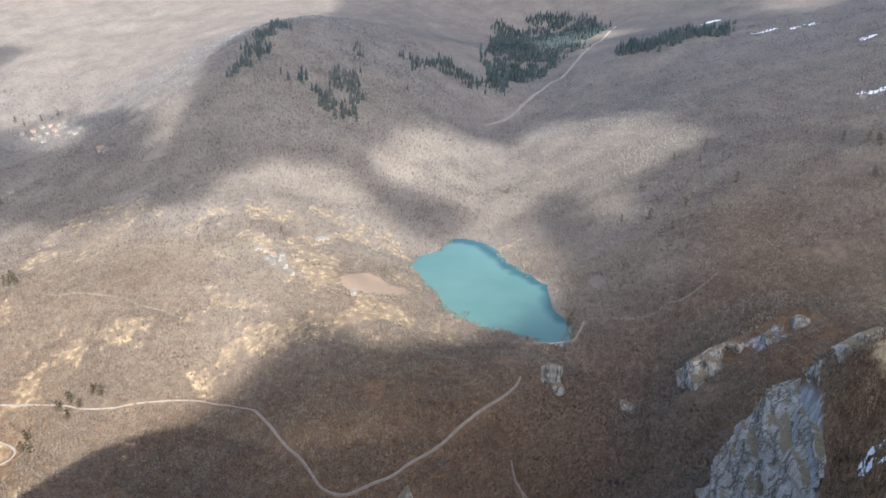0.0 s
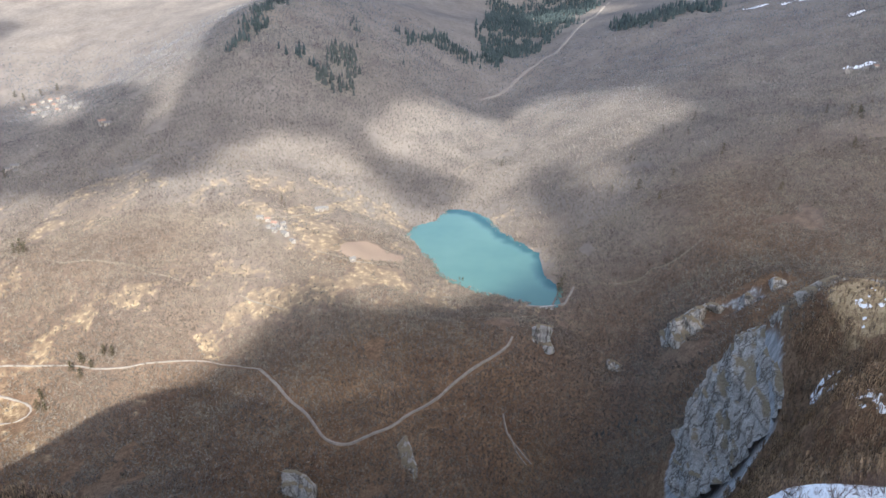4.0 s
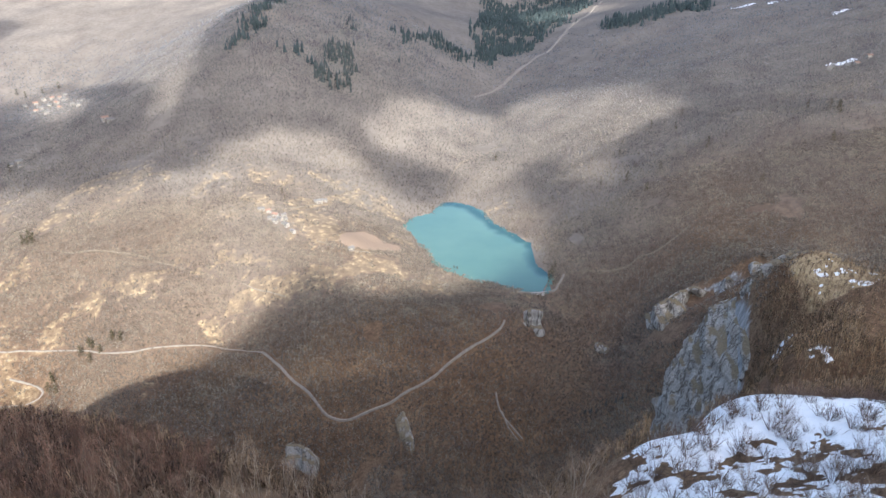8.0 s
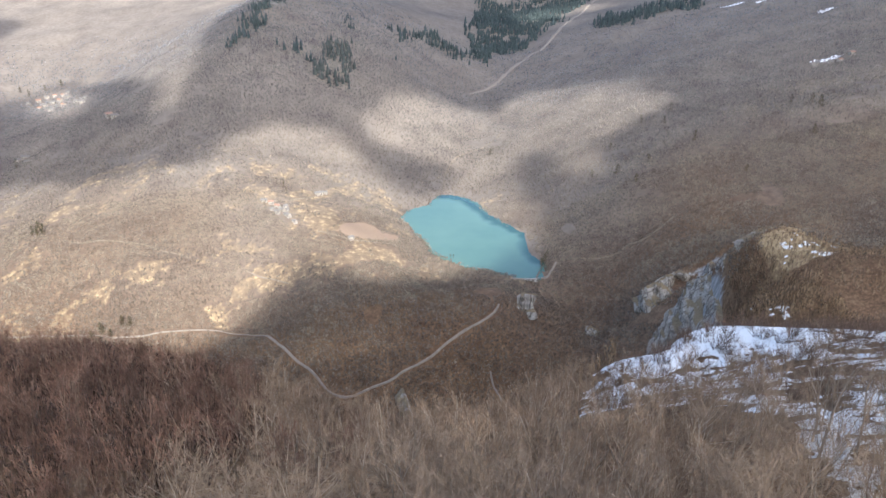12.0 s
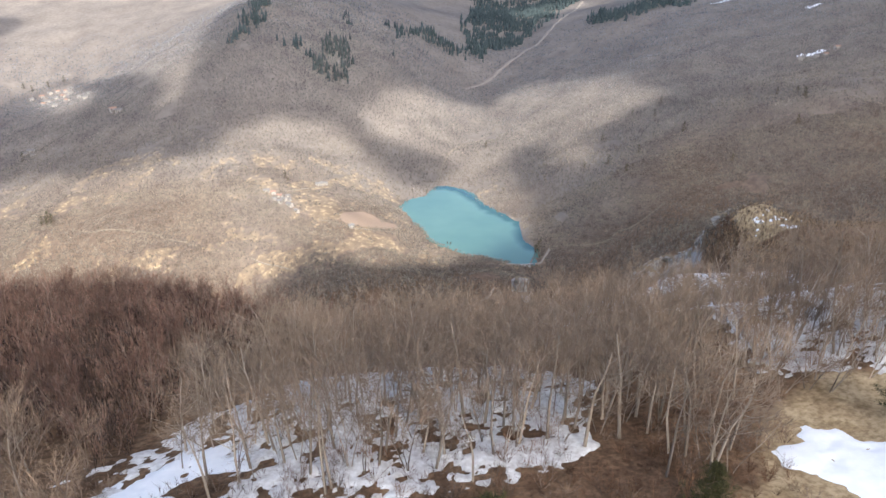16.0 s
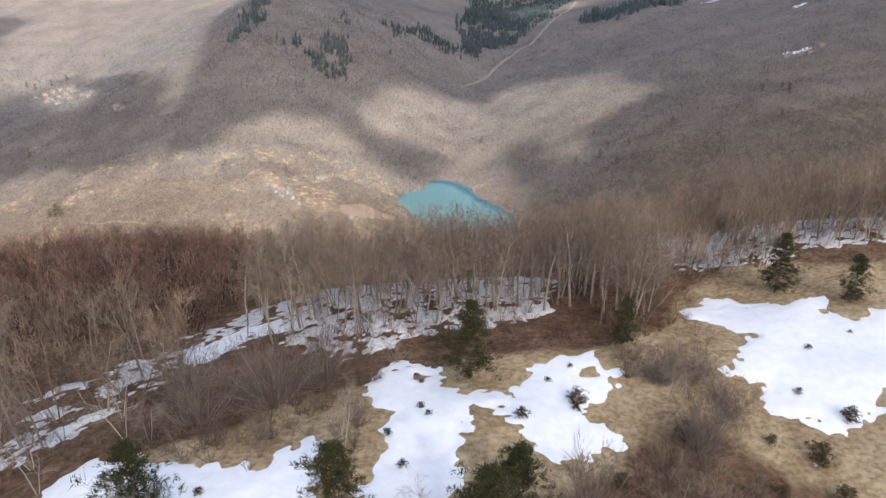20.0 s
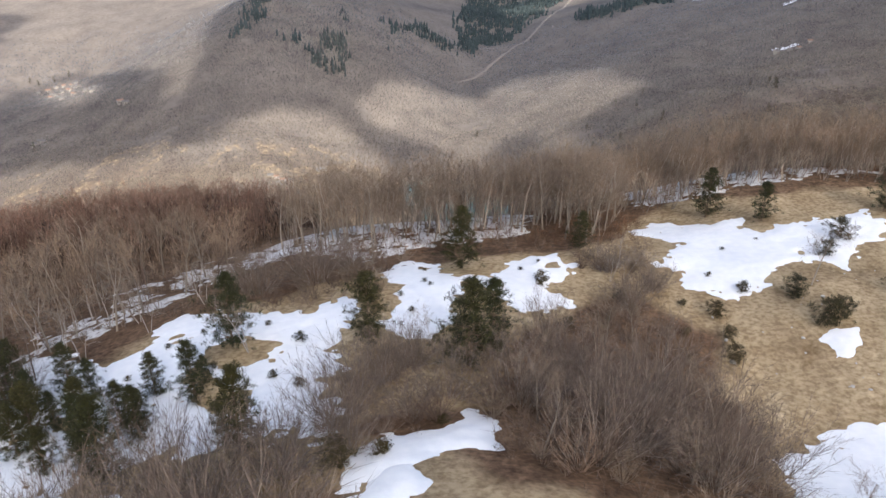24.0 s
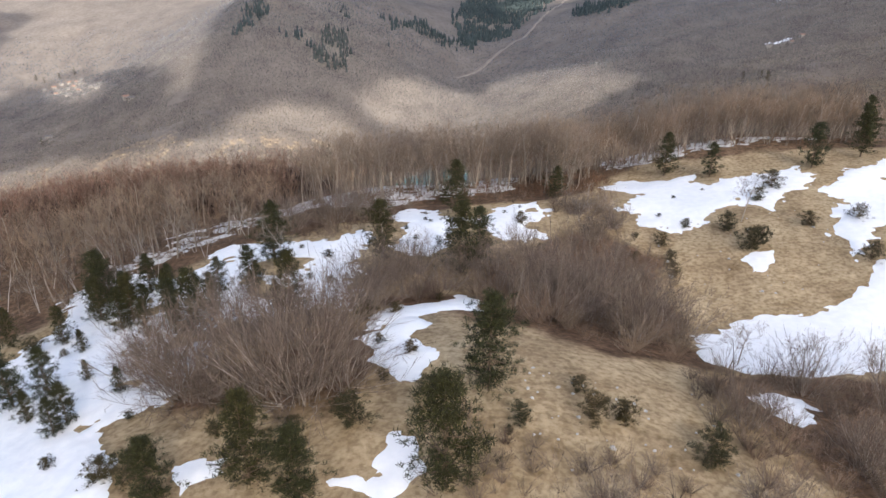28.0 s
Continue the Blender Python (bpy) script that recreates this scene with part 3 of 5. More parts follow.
def snow_sheet(outline, label, cell=0.62, patchy=0.0, ragged=1.6, depth=0.28, grain=1.0, material=None, drawn=1.0, melt=None):
    """Old snow lying on the ground inside an outline, with a ragged melted edge."""
    pts = np.array(outline, float)
    lo, hi = pts.min(0) - 3, pts.max(0) + 3
    xs, ys = np.arange(lo[0], hi[0], cell), np.arange(lo[1], hi[1], cell)
    gx, gy = (g.ravel() for g in np.meshgrid(xs, ys))
    wx = ragged * (value_noise(gx, gy, 5, 60) + 0.7 * value_noise(gx, gy, 1.9, 61) + 0.8 * value_noise(gx, gy, 1.1, 66))
    wy = ragged * (value_noise(gx, gy, 5, 62) + 0.7 * value_noise(gx, gy, 1.9, 63) + 0.8 * value_noise(gx, gy, 1.1, 67))
    field = inside(gx + wx, gy + wy, outline) * 100
    hy = gy * drawn
    holes = value_noise(gx, hy, 7 * grain, 64) + 0.8 * value_noise(gx, hy, 2.6 * grain, 65) + 0.5 * value_noise(gx, hy, 1.2 * grain, 68)
    bare = patchy + (melt[2] * np.clip((melt[0] - gy) / melt[1], 0, 1) if melt else 0)
    field = np.minimum(field, (holes + 1.25 - 2.0 * bare) * 4)
    for px, py, r in THAWED:
        field = np.minimum(field, np.hypot(gx - px, gy - py) - r + 0.8 * wx)
    z = height(gx, gy) + np.clip(field * 0.5, -0.5, 1) * depth + 0.03
    w = len(xs)
    i = (np.arange(len(ys) - 1)[:, None] * w + np.arange(w - 1)).ravel()
    faces = np.stack([i, i + 1, i + w + 1, i + w], 1)
    faces = faces[field[faces].max(1) > -0.1]
    used, back = np.unique(faces, return_inverse=True)
    me = mesh_of("snow", np.stack([gx, gy, z], 1)[used], back.reshape(faces.shape), material or SNOW, True)
    return tagged(new("snow_patch", me), label, "snow", kind="stuff")


def snow_field(*outline, **more):
    SNOW_FIELDS.append(outline)
    return snow_sheet(outline, "white patch of old snow melting on dry pasture", **more)


snow_field((41, -29), (48, -23), (56, -28), (64, -29), (66, -36), (75, -35), (82, -35), (89, -34), (95, -36), (82, -49), (78, -51), (73, -57), (70, -51), (63, -55), (55, -60), (50, -64), (43, -59), (43, -54), (39, -50), (45, -46), (48, -38))
snow_field((-12, -53), (-8, -45), (-3, -45), (0, -53), (8, -56), (12, -48), (23, -43), (23, -53), (17, -61), (21, -66), (13, -70), (10, -68), (7, -61), (3, -59), (0, -69), (0, -78), (-5, -81), (-10, -78), (-8, -67))
snow_field((-28, -80), (-22, -77), (-17, -74), (-16, -86), (-13, -87), (-16, -90), (-17, -99), (-14, -100), (-12, -103), (-17, -104), (-21, -101), (-26, -97), (-29, -95), (-33, -88), (-29, -89), (-24, -84))
snow_field((-57, -82), (-50, -81), (-45, -78), (-42, -72), (-34, -78), (-34, -84), (-31, -90), (-37, -86), (-37, -93), (-43, -92), (-49, -90))
snow_field((-47, -73), (-45, -67), (-40, -67), (-30, -71), (-23, -73), (-19, -68), (-16, -66), (-14, -70), (-17, -80), (-24, -82), (-38, -78))
snow_field((40, -101), (47, -97), (55, -95), (62, -95), (67, -95), (71, -93), (78, -87), (88, -78), (92, -95), (75, -111), (57, -117), (49, -118), (40, -121), (36, -120), (37, -112), ragged=1.0)
snow_field((59, -77), (62, -76), (66, -74), (64, -78), (60, -81), (58, -80), ragged=0.9)
snow_field((34, -132), (37, -130), (43, -129), (43, -133), (39, -137), (37, -138), (35, -136), ragged=0.8)
snow_field((-13, -122), (-9, -117), (-6, -115), (-4, -119), (-7, -123), (-3, -128), (-3, -131), (-5, -133), (-7, -136), (-8, -132), (-10, -129), (-11, -126), ragged=0.8)
snow_field((-9, -109), (-4, -109), (0, -103), (3, -101), (4, -105), (3, -112), (0, -113), (-7, -116), (-12, -118), (-12, -113), ragged=1.0)
snow_field((-68, -101), (-64, -96), (-60, -92), (-50, -109), (-46, -116), (-36, -110), (-33, -123), (-34, -131), (-41, -132), (-39, -140), (-34, -147), (-44, -150), (-60, -148), (-66, -133), (-72, -115))
snow_field((-27, -94), (-22, -88), (-16, -86), (-15, -89), (-17, -97), (-17, -103), (-13, -107), (-17, -108), (-22, -106), (-26, -100))
snow_field((-13, -150), (-9, -150), (-9, -147), (-7, -144), (-5, -145), (-5, -150), (-9, -153), ragged=0.7)
snow_field((-29, -145), (-24, -145), (-24, -147), (-27, -149), ragged=0.7)
snow_field((-74, -78), (-63, -72), (-54, -80), (-44, -86), (-36, -94), (-27, -101), (-21, -109), (-23, -113), (-32, -106), (-36, -111), (-38, -116), (-48, -114), (-58, -105), (-66, -94), ragged=2.0)
snow_field((87, -51), (98, -41), (112, -36), (112, -62), (90, -70), (83, -75), (78, -80), (80, -70), (89, -56))
snow_field((-49, -32), (-45, -27), (-41, -19), (-36, -14), (-27, -20), (-28, -24), (-35, -25), (-39, -32), (-43, -35))
snow_sheet([(-35, -2), (-21, 10), (-5, 12), (12, 8), (24, -6), (18, -26), (8, -31), (-2, -32), (-11, -40), (-20, -40), (-30, -28)], "thin patchy snow on the floor of a bare beech wood", patchy=0.44, grain=0.42, cell=0.5, material=OLD_SNOW)
snow_sheet([(48, -8), (57, 30), (76, 34), (100, 15), (110, -8), (88, -12), (62, -12)], "thin patchy snow on the floor of a bare beech wood", patchy=0.44, grain=0.42, cell=0.5, material=OLD_SNOW)
snow_sheet([(-75, -60), (-60, -30), (-45, -8), (-30, 0), (-40, -30), (-52, -60), (-70, -85)], "thin patchy snow between bare trees", patchy=0.74, grain=0.5, material=OLD_SNOW)
snow_sheet([(34, 84), (42, 102), (58, 128), (76, 148), (100, 154), (135, 148), (190, 150), (200, 90), (150, 55), (110, 36), (84, 26), (64, 28), (48, 56)], "broken snow over a rocky shoulder with bare shrubs", cell=0.75, patchy=0.31, ragged=3, grain=0.8, drawn=1.2, melt=(112, 45, 0.42))
snow_sheet([(163, 236), (172, 262), (186, 300), (192, 296), (182, 262), (170, 232)], "small snow remnant on the rock spur", cell=1.2, patchy=0.75, ragged=3)
for x, y in [(686, 1977), (741, 1767), (819, 1740), (860, 1530), (726, 1250)]:
    snow_sheet([(x - 26, y - 6), (x + 24, y - 9), (x + 30, y + 6), (x - 20, y + 8)], "small snow field high on the far slope", cell=2.5, patchy=0.3, ragged=6, depth=1.2, grain=4.0)
snow_sheet([(200, 300), (215, 330), (240, 345), (255, 330), (225, 300)], "small snow remnant on the rock spur", cell=1.2, patchy=0.95, ragged=3)


# ---- plants near the camera ----
class Sticks:
    """Collects slim tapered prisms and small leaves as one mesh."""

    def __init__(self):
        self.v, self.f = [], []

    def stick(self, a, b, ra, rb):
        d = (b - a)
        d = d / (np.linalg.norm(d) + 1e-9)
        u = np.cross(d, (0.31, 0.87, 0.37))
        u /= np.linalg.norm(u)
        w = np.cross(d, u)
        n = len(self.v)
        for k in range(3):
            c = u * math.cos(2.0944 * k) + w * math.sin(2.0944 * k)
            self.v += [a + c * ra, b + c * rb]
        self.f += [(n, n + 2, n + 3), (n, n + 3, n + 1), (n + 2, n + 4, n + 5), (n + 2, n + 5, n + 3), (n + 4, n, n + 1), (n + 4, n + 1, n + 5)]

    def blade(self, a, b, width, turn):
        side = np.array([math.cos(turn), math.sin(turn), 0.0]) * width
        n = len(self.v)
        self.v += [a - side, a + side, b]
        self.f.append((n, n + 1, n + 2))

    def arrays(self):
        return np.array(self.v), np.array(self.f)


def branch(rng, s, twigs, start, way, length, radius, level, deepest, rise):
    """One limb with its smaller limbs."""
    p, d = start, way / np.linalg.norm(way)
    pieces = 3 if level == 0 else 2
    for k in range(pieces):
        d = d + rng.normal(0, 0.10 + 0.05 * level, 3) + np.array([0, 0, rise])
        d /= np.linalg.norm(d)
        q = p + d * length / pieces
        r2 = radius * (1 - 0.28)
        (s if level < 2 else twigs).stick(p, q, radius, r2)
        if level < deepest:
            for _ in range(2):
                side = rng.normal(0, 1, 3)
                side -= d * (side @ d)
                side /= np.linalg.norm(side) + 1e-9
                t = rng.uniform(0.35, 1.0)
                branch(rng, s, twigs, p + (q - p) * t, d * 0.75 + side * rng.uniform(0.55, 1.0), length * rng.uniform(0.46, 0.66), r2 * 0.5, level + 1, deepest, rise)
        else:
            for _ in range(4):
                e = q + (d * 0.8 + rng.normal(0, 0.45, 3) + np.array([0, 0, 0.15])) * length * rng.uniform(0.4, 0.8)
                twigs.blade(p + (q - p) * rng.uniform(0, 1), e, radius * 1.1 + 0.018, rng.uniform(0, 6.28))
        p, radius = q, r2


def bare_tree(seed, tall, deepest, stems=1, lean=0.1, clear=0.3):
    """Trunk and crown of a leafless tree that stands at the origin."""
    rng = np.random.default_rng(seed)
    trunks, twigs = [], Sticks()
    for k in range(stems):
        trunk = Sticks()
        a = rng.uniform(0, 6.28)
        tip = np.array([math.cos(a), math.sin(a), 0]) * lean * rng.uniform(0.3, 1.0)
        way = np.array([0, 0, 1.0]) + tip
        h = tall * rng.uniform(0.8, 1.0)
        r = 0.013 * tall * rng.uniform(0.8, 1.1) / (stems ** 0.35)
        foot = np.array([math.cos(a), math.sin(a), 0]) * (0.12 * stems ** 0.7 if stems > 1 else 0) - (0, 0, 0.3)
        low = foot + way * h * clear
        trunk.stick(foot, low, r * 1.25, r)
        branch(rng, trunk, twigs, low, way, h * (1 - clear) * 0.86, r, 0, deepest, 0.07)
        trunks.append(trunk.arrays())
    return trunks, twigs.arrays()


def shrub_mesh(seed, tall, stems):
    rng = np.random.default_rng(seed)
    s = Sticks()
    for _ in range(stems):
        a, out = rng.uniform(0, 6.28), rng.uniform(0.15, 1.0)
        way = np.array([math.cos(a) * out, math.sin(a) * out, 1.0])
        way /= np.linalg.norm(way)
        foot = np.array([math.cos(a), math.sin(a), 0]) * rng.uniform(0, 0.12) * tall - (0, 0, 0.15)
        mid = foot + way * tall * rng.uniform(0.4, 0.6)
        end = mid + (way + rng.normal(0, 0.15, 3)) * tall * rng.uniform(0.35, 0.55)
        s.stick(foot, mid, 0.008 * tall + 0.008, 0.005 * tall + 0.006)
        s.stick(mid, end, 0.005 * tall + 0.006, 0.005)
        for _ in range(7):
            p = mid + (end - mid) * rng.uniform(-0.5, 0.95)
            s.blade(p, p + (way + rng.normal(0, 0.5, 3)) * tall * rng.uniform(0.16, 0.34), 0.013 + 0.003 * tall, rng.uniform(0, 6.28))
    return s.arrays()


def pine_mesh(seed, tall, wide, clumps, bare=0.18, cone=0.6):
    """Trunk with limbs, and a crown of many needle tufts, uneven in outline."""
    rng = np.random.default_rng(seed)
    wood, leaf = Sticks(), Sticks()
    bend = rng.normal(0, 0.03, 2)
    spine = lambda h: np.array([bend[0] * h * h / tall, bend[1] * h * h / tall, h])  # noqa: E731
    for k in range(5):
        wood.stick(spine(tall * k / 5 - (0.3 if k == 0 else 0)), spine(tall * (k + 1) / 5), 0.02 * tall * (1 - k / 5.5), 0.02 * tall * (1 - (k + 1) / 5.5))
    limbs = max(12, clumps // 6)
    for j in range(limbs):
        u = (j + rng.uniform(0, 1)) / limbs
        h = tall * (bare + (1 - bare) * u)
        a = j * 2.4 + rng.uniform(-0.5, 0.5)
        profile = (1 - u) ** cone * (0.4 + 0.6 * min(1, u / 0.15)) + 0.05
        reach = wide * profile * rng.uniform(0.45, 1.3)
        root = spine(h)
        tip = root + np.array([math.cos(a) * reach, math.sin(a) * reach, reach * rng.uniform(-0.12, 0.4)])
        wood.stick(root - (0, 0, 0.08 * reach), tip, 0.01 * tall * (1 - u) + 0.012, 0.01)
        size = (0.03 * tall + 0.16) * rng.uniform(0.7, 1.25)
        for c in range(6):
            along_limb = rng.uniform(0.3, 1.05) if u < 0.92 else rng.uniform(0, 1.0)
            heart = root + (tip - root) * along_limb + rng.normal(0, 1, 3) * np.array([0.16, 0.16, 0.1]) * (0.6 + reach)
            for _ in range(27):
                d = rng.normal(0, 1, 3) * np.array([1, 1, 0.6]) + np.array([0.6 * math.cos(a), 0.6 * math.sin(a), 0.5])
                d /= np.linalg.norm(d)
                foot = heart + rng.normal(0, 0.42, 3) * size * np.array([1, 1, 0.6])
                leaf.blade(foot, foot + d * size * rng.uniform(0.6, 1.1), size * 0.1, rng.uniform(0, 6.28))
    return wood.arrays(), leaf.arrays()


def needle_material(name, dark, light):
    m, n, k, b = shade(name, 0.75, 0.25)
    tuft = ramp(n, k, n.new("ShaderNodeNewGeometry").outputs["Random Per Island"], (0.0, dark), (1.0, light))
    tree = ramp(n, k, n.new("ShaderNodeObjectInfo").outputs["Random"], (0.0, (0.75, 0.85, 0.8)), (1.0, (1.15, 1.05, 0.9)))
    k.new(blend(n, k, 1.0, tuft, tree, "MULTIPLY"), b.inputs["Base Color"])
    return m


NEEDLES = needle_material("pine needles", (0.012, 0.013, 0.005), (0.08, 0.074, 0.024))
JUNIPER = needle_material("juniper needles", (0.03, 0.026, 0.011), (0.105, 0.08, 0.034))
PINE_BARK = plain_material("pine bark", (0.10, 0.07, 0.05), (0.22, 0.15, 0.10), 2.0)
RUSSET = bark_material("russet shrub stems", (0.14, 0.1, 0.076), (0.27, 0.2, 0.15), False)


def plant(name, parts, label, category, group):
    root = new(name)
    tagged(root, label, category, group)
    for part_name, me in parts:
        part_of(part_name, me, root)
    return root


def stand(root, x, y, scale=1.0, turn=0.0, tilt=0.0, used=[]):
    """Puts the first plant in its place, then copies of it."""
    z = float(height(x, y)[0])
    m = pose(x, y, z, tilt, 0, turn)
    if root not in used:
        used.append(root)
        root.matrix_basis = m @ Matrix.Scale(scale, 4)
        return root
    kept = root.scale.copy()
    root.scale = (scale, scale, scale)
    made = copy_thing(root, m)
    root.scale = kept
    return made


def pine_kind(seed, tall, wide, clumps, label, bare=0.15, cone=0.6):
    (wv, wf), (lv, lf) = pine_mesh(seed, tall, wide, clumps, bare, cone)
    return plant("pine_tree", [("trunk", mesh_of("trunk", wv, wf, PINE_BARK)), ("crown", mesh_of("crown", lv, lf, NEEDLES))], label, "pine", "pines on the pasture")


PINES = [pine_kind(1, 10, 3.3, 400, "tall dark green pine standing at the edge of the snow", 0.07),
         pine_kind(2, 10, 3.4, 400, "broad bushy dark green pine on the pasture", 0.08, 0.5),
         pine_kind(3, 10, 2.9, 340, "slim dark green pine with a ragged crown", 0.1, 0.7),
         pine_kind(4, 10, 3.6, 340, "young spreading pine on snow-patched ground", 0.04, 0.75)]
pine_rng = random.Random(5)
for x, y, tall, kind in [
        (3, -50, 11.6, 0), (2, -88, 12.6, 0), (6, -81, 10, 1), (-32, -82, 10.9, 0), (-12, -83, 10.5, 1), (27.5, -41, 7.6, 0), (59.3, -25, 10.5, 0),
        (68, -33, 8.0, 1), (92, -36, 10.5, 1), (107, -31, 12, 2), (-33, -96, 6.9, 3), (-39, -93.5, 5.2, 3), (-45, -101, 6.5, 3), (-51, -101, 8.1, 1),
        (-37.5, -112, 8.5, 3), (-24, -109, 8.4, 3), (-37, -104, 5.9, 3), (-40.5, -100.5, 5.3, 3), (2.4, -138, 10.7, 1), (-2.6, -152, 11.2, 1),
        (-29, -150.5, 7.4, 1), (-20.7, -149, 9.5, 0), (-15.7, -152, 7.8, 1), (-61, -90, 10, 1)]:
    stand(PINES[kind], x, y, tall / 10 * (1.25 if kind == 3 else 1.08), pine_rng.uniform(0, 360))
for x, y, tall in [(-57, -125, 9), (-53, -123.5, 6.9), (-61, -104, 5), (-49, -121, 2.9), (-46, -132.5, 5.2), (-46.6, -134.5, 4.7), (-72, -100, 5.3),
                   (-55, -110, 2.9), (-42, -127, 3.4), (-52.4, -129.5, 4.1), (115, -20, 10), (124, -34, 9), (-52, -103, 5.5), (-46, -108, 4.6), (-55, -94, 5.2), (-43, -105, 5.8), (-41, -109, 4.2), (-48, -92, 4.8), (-38, -101, 4.0), (-53, -88, 5.6), (-63, -84, 6.5),
                   (-58, -97, 6.0), (-27, -105, 3.6), (-62, -91, 4.4), (-50, -98, 4.2), (-33, -92, 3.2)]:
    stand(PINES[3 if tall < 8 else 2], x, y, tall / 10 * (1.35 if y > -112 else 1.1), pine_rng.uniform(0, 360))

# juniper bushes: low, dense, many small sprays
JUNIPERS = []
for seed in range(3):
    (wv, wf), (lv, lf) = pine_mesh(20 + seed, 2.0, 1.45, 160, 0.0, 0.4)
    JUNIPERS.append(plant("juniper_bush", [("stem", mesh_of("stem", wv, wf, PINE_BARK)), ("foliage", mesh_of("foliage", lv, lf, JUNIPER))],
                          "low olive-green juniper bush on dry pasture", "bush", "juniper bushes"))
for x, y, tall in [(77.8, -45.4, 4.2), (59.6, -64.8, 3.6), (61, -73.2, 4.4), (64, -72, 3.6), (52, -61.7, 2), (44.9, -68.3, 2.6), (44.9, -74.1, 2.2),
                   (43.8, -79.3, 2.8), (40.5, -64.8, 1.3), (38.2, -73.2, 1.3), (30, -63, 2), (76.4, -65.9, 2.9), (80.8, -81.4, 3.6), (12.1, -137.8, 1.8),
                   (12.6, -142.6, 2.8), (15.8, -142.6, 2.4), (5, -143.5, 2), (23, -147.5, 3.4), (87.7, -64.5, 3.2), (3.7, -145.2, 0.8), (-12.7, -115.1, 3.3),
                   (-11.9, -142.3, 3.3), (-8.5, -113.2, 1.6), (-3.9, -138.7, 2.5), (-36, -145.6, 2.5), (71.9, -51.3, 3), (-32.6, -146.4, 2.8), (-65, -105.7, 3),
                   (17, -58, 2.4), (9, -62, 1.5), (19, -73, 1.8), (-4, -60, 0.9), (-8, -66, 0.9), (-24, -92, 1.2), (-20, -95, 1.4), (-22, -82, 1.6), (-42, -80, 1.0), (-38, -76, 0.8), (-28, -76, 1.0), (-45, -88, 0.9), (-33, -88, 1.1), (-26, -104, 1.2), (-30, -99, 0.9), (-58, -110, 1.3), (-62, -118, 1.0), (-48, -128, 1.1),
                   (-55, -136, 1.3), (-60, -128, 0.9), (-44, -141, 1.4), (-38, -134, 1.0), (-4, -52, 0.8), (14, -52, 0.9), (18, -48, 0.7), (-6, -72, 1.0), (-3, -62, 0.8), (55, -45, 0.9), (63, -42, 0.7),
                   (48, -56, 1.0), (-2, -106, 1.2), (-8, -112, 1.0), (-6, -128, 1.6), (-10, -124, 1.3), (-9, -134, 1.2), (-18, -142, 1.8), (-26, -141, 1.5), (-13, -140, 1.4)]:
    stand(JUNIPERS[pine_rng.randrange(3)], x, y, tall / 2, pine_rng.uniform(0, 360))


def tree_kind(seed, tall, deepest, stems, lean, clear, label, bark=None, twig=None, name="bare_tree", group="bare trees on the plateau"):
    trunks, (cv, cf) = bare_tree(seed, tall, deepest, stems, lean, clear)
    return plant(name, [("trunk", mesh_of("trunk", tv, tf, bark or BARK)) for tv, tf in trunks] + [("crown", mesh_of("crown", cv, cf, twig or TWIGS))], label, "tree", group)


RUSSET_SCRUB = bark_material("russet undergrowth", (0.11, 0.064, 0.038), (0.27, 0.165, 0.1), True, 0.15)
SCRUB = bark_material("low scrub", (0.09, 0.069, 0.055), (0.28, 0.224, 0.178), True, 0.16)
BIRCH = bark_material("white bark", (0.42, 0.38, 0.34), (0.62, 0.58, 0.54), False)
BEECHES = [tree_kind(s, 14.5, 3, 1, 0.2, 0.36, "leafless grey beech with an upswept crown of fine twigs") for s in range(31, 37)]


def fan_bush(seed, tall, stems):
    """Long limbs spreading from one stool, forking towards fine tips."""
    rng = np.random.default_rng(seed)
    limbs, twigs = Sticks(), Sticks()
    for _ in range(stems):
        a, out = rng.uniform(0, 6.28), rng.uniform(0.02, 1.15)
        d = np.array([math.cos(a) * out, math.sin(a) * out, 1.0])
        d /= np.linalg.norm(d)
        p = np.array([math.cos(a), math.sin(a), 0]) * rng.uniform(0, 0.24) * tall - (0, 0, 0.2)
        length, r = tall * rng.uniform(0.7, 1.05), 0.0068 * tall * rng.uniform(0.45, 1.25)
        for k in range(4):
            d = d + rng.normal(0, 0.2, 3) + np.array([0, 0, 0.08])
            d /= np.linalg.norm(d)
            q = p + d * length / 4
            limbs.stick(p, q, r, r * 0.72)
            for _ in range(2 + k):
                w = d + rng.normal(0, 0.5, 3)
                e = p + (q - p) * rng.uniform(0.2, 1)
                g = e + w * length * rng.uniform(0.12, 0.24)
                twigs.stick(e, g, r * 0.45, 0.012)
                for _ in range(3):
                    f = e + (g - e) * rng.uniform(0.3, 1)
                    twigs.blade(f, f + (w + rng.normal(0, 0.4, 3)) * length * rng.uniform(0.07, 0.15), 0.017, rng.uniform(0, 6.28))
            p, r = q, r * 0.72
    return limbs.arrays(), twigs.arrays()


def bush_kind(seed, tall, stems):
    (lv, lf), (tv, tf) = fan_bush(seed, tall, stems)
    return plant("bare_bush", [("stool", mesh_of("stool", lv, lf, GREY_LIMBS)), ("crown", mesh_of("crown", tv, tf, GREY_TWIGS))],
                 "wide leafless grey bush fanning out from its base", "bush", "wide bare bushes")


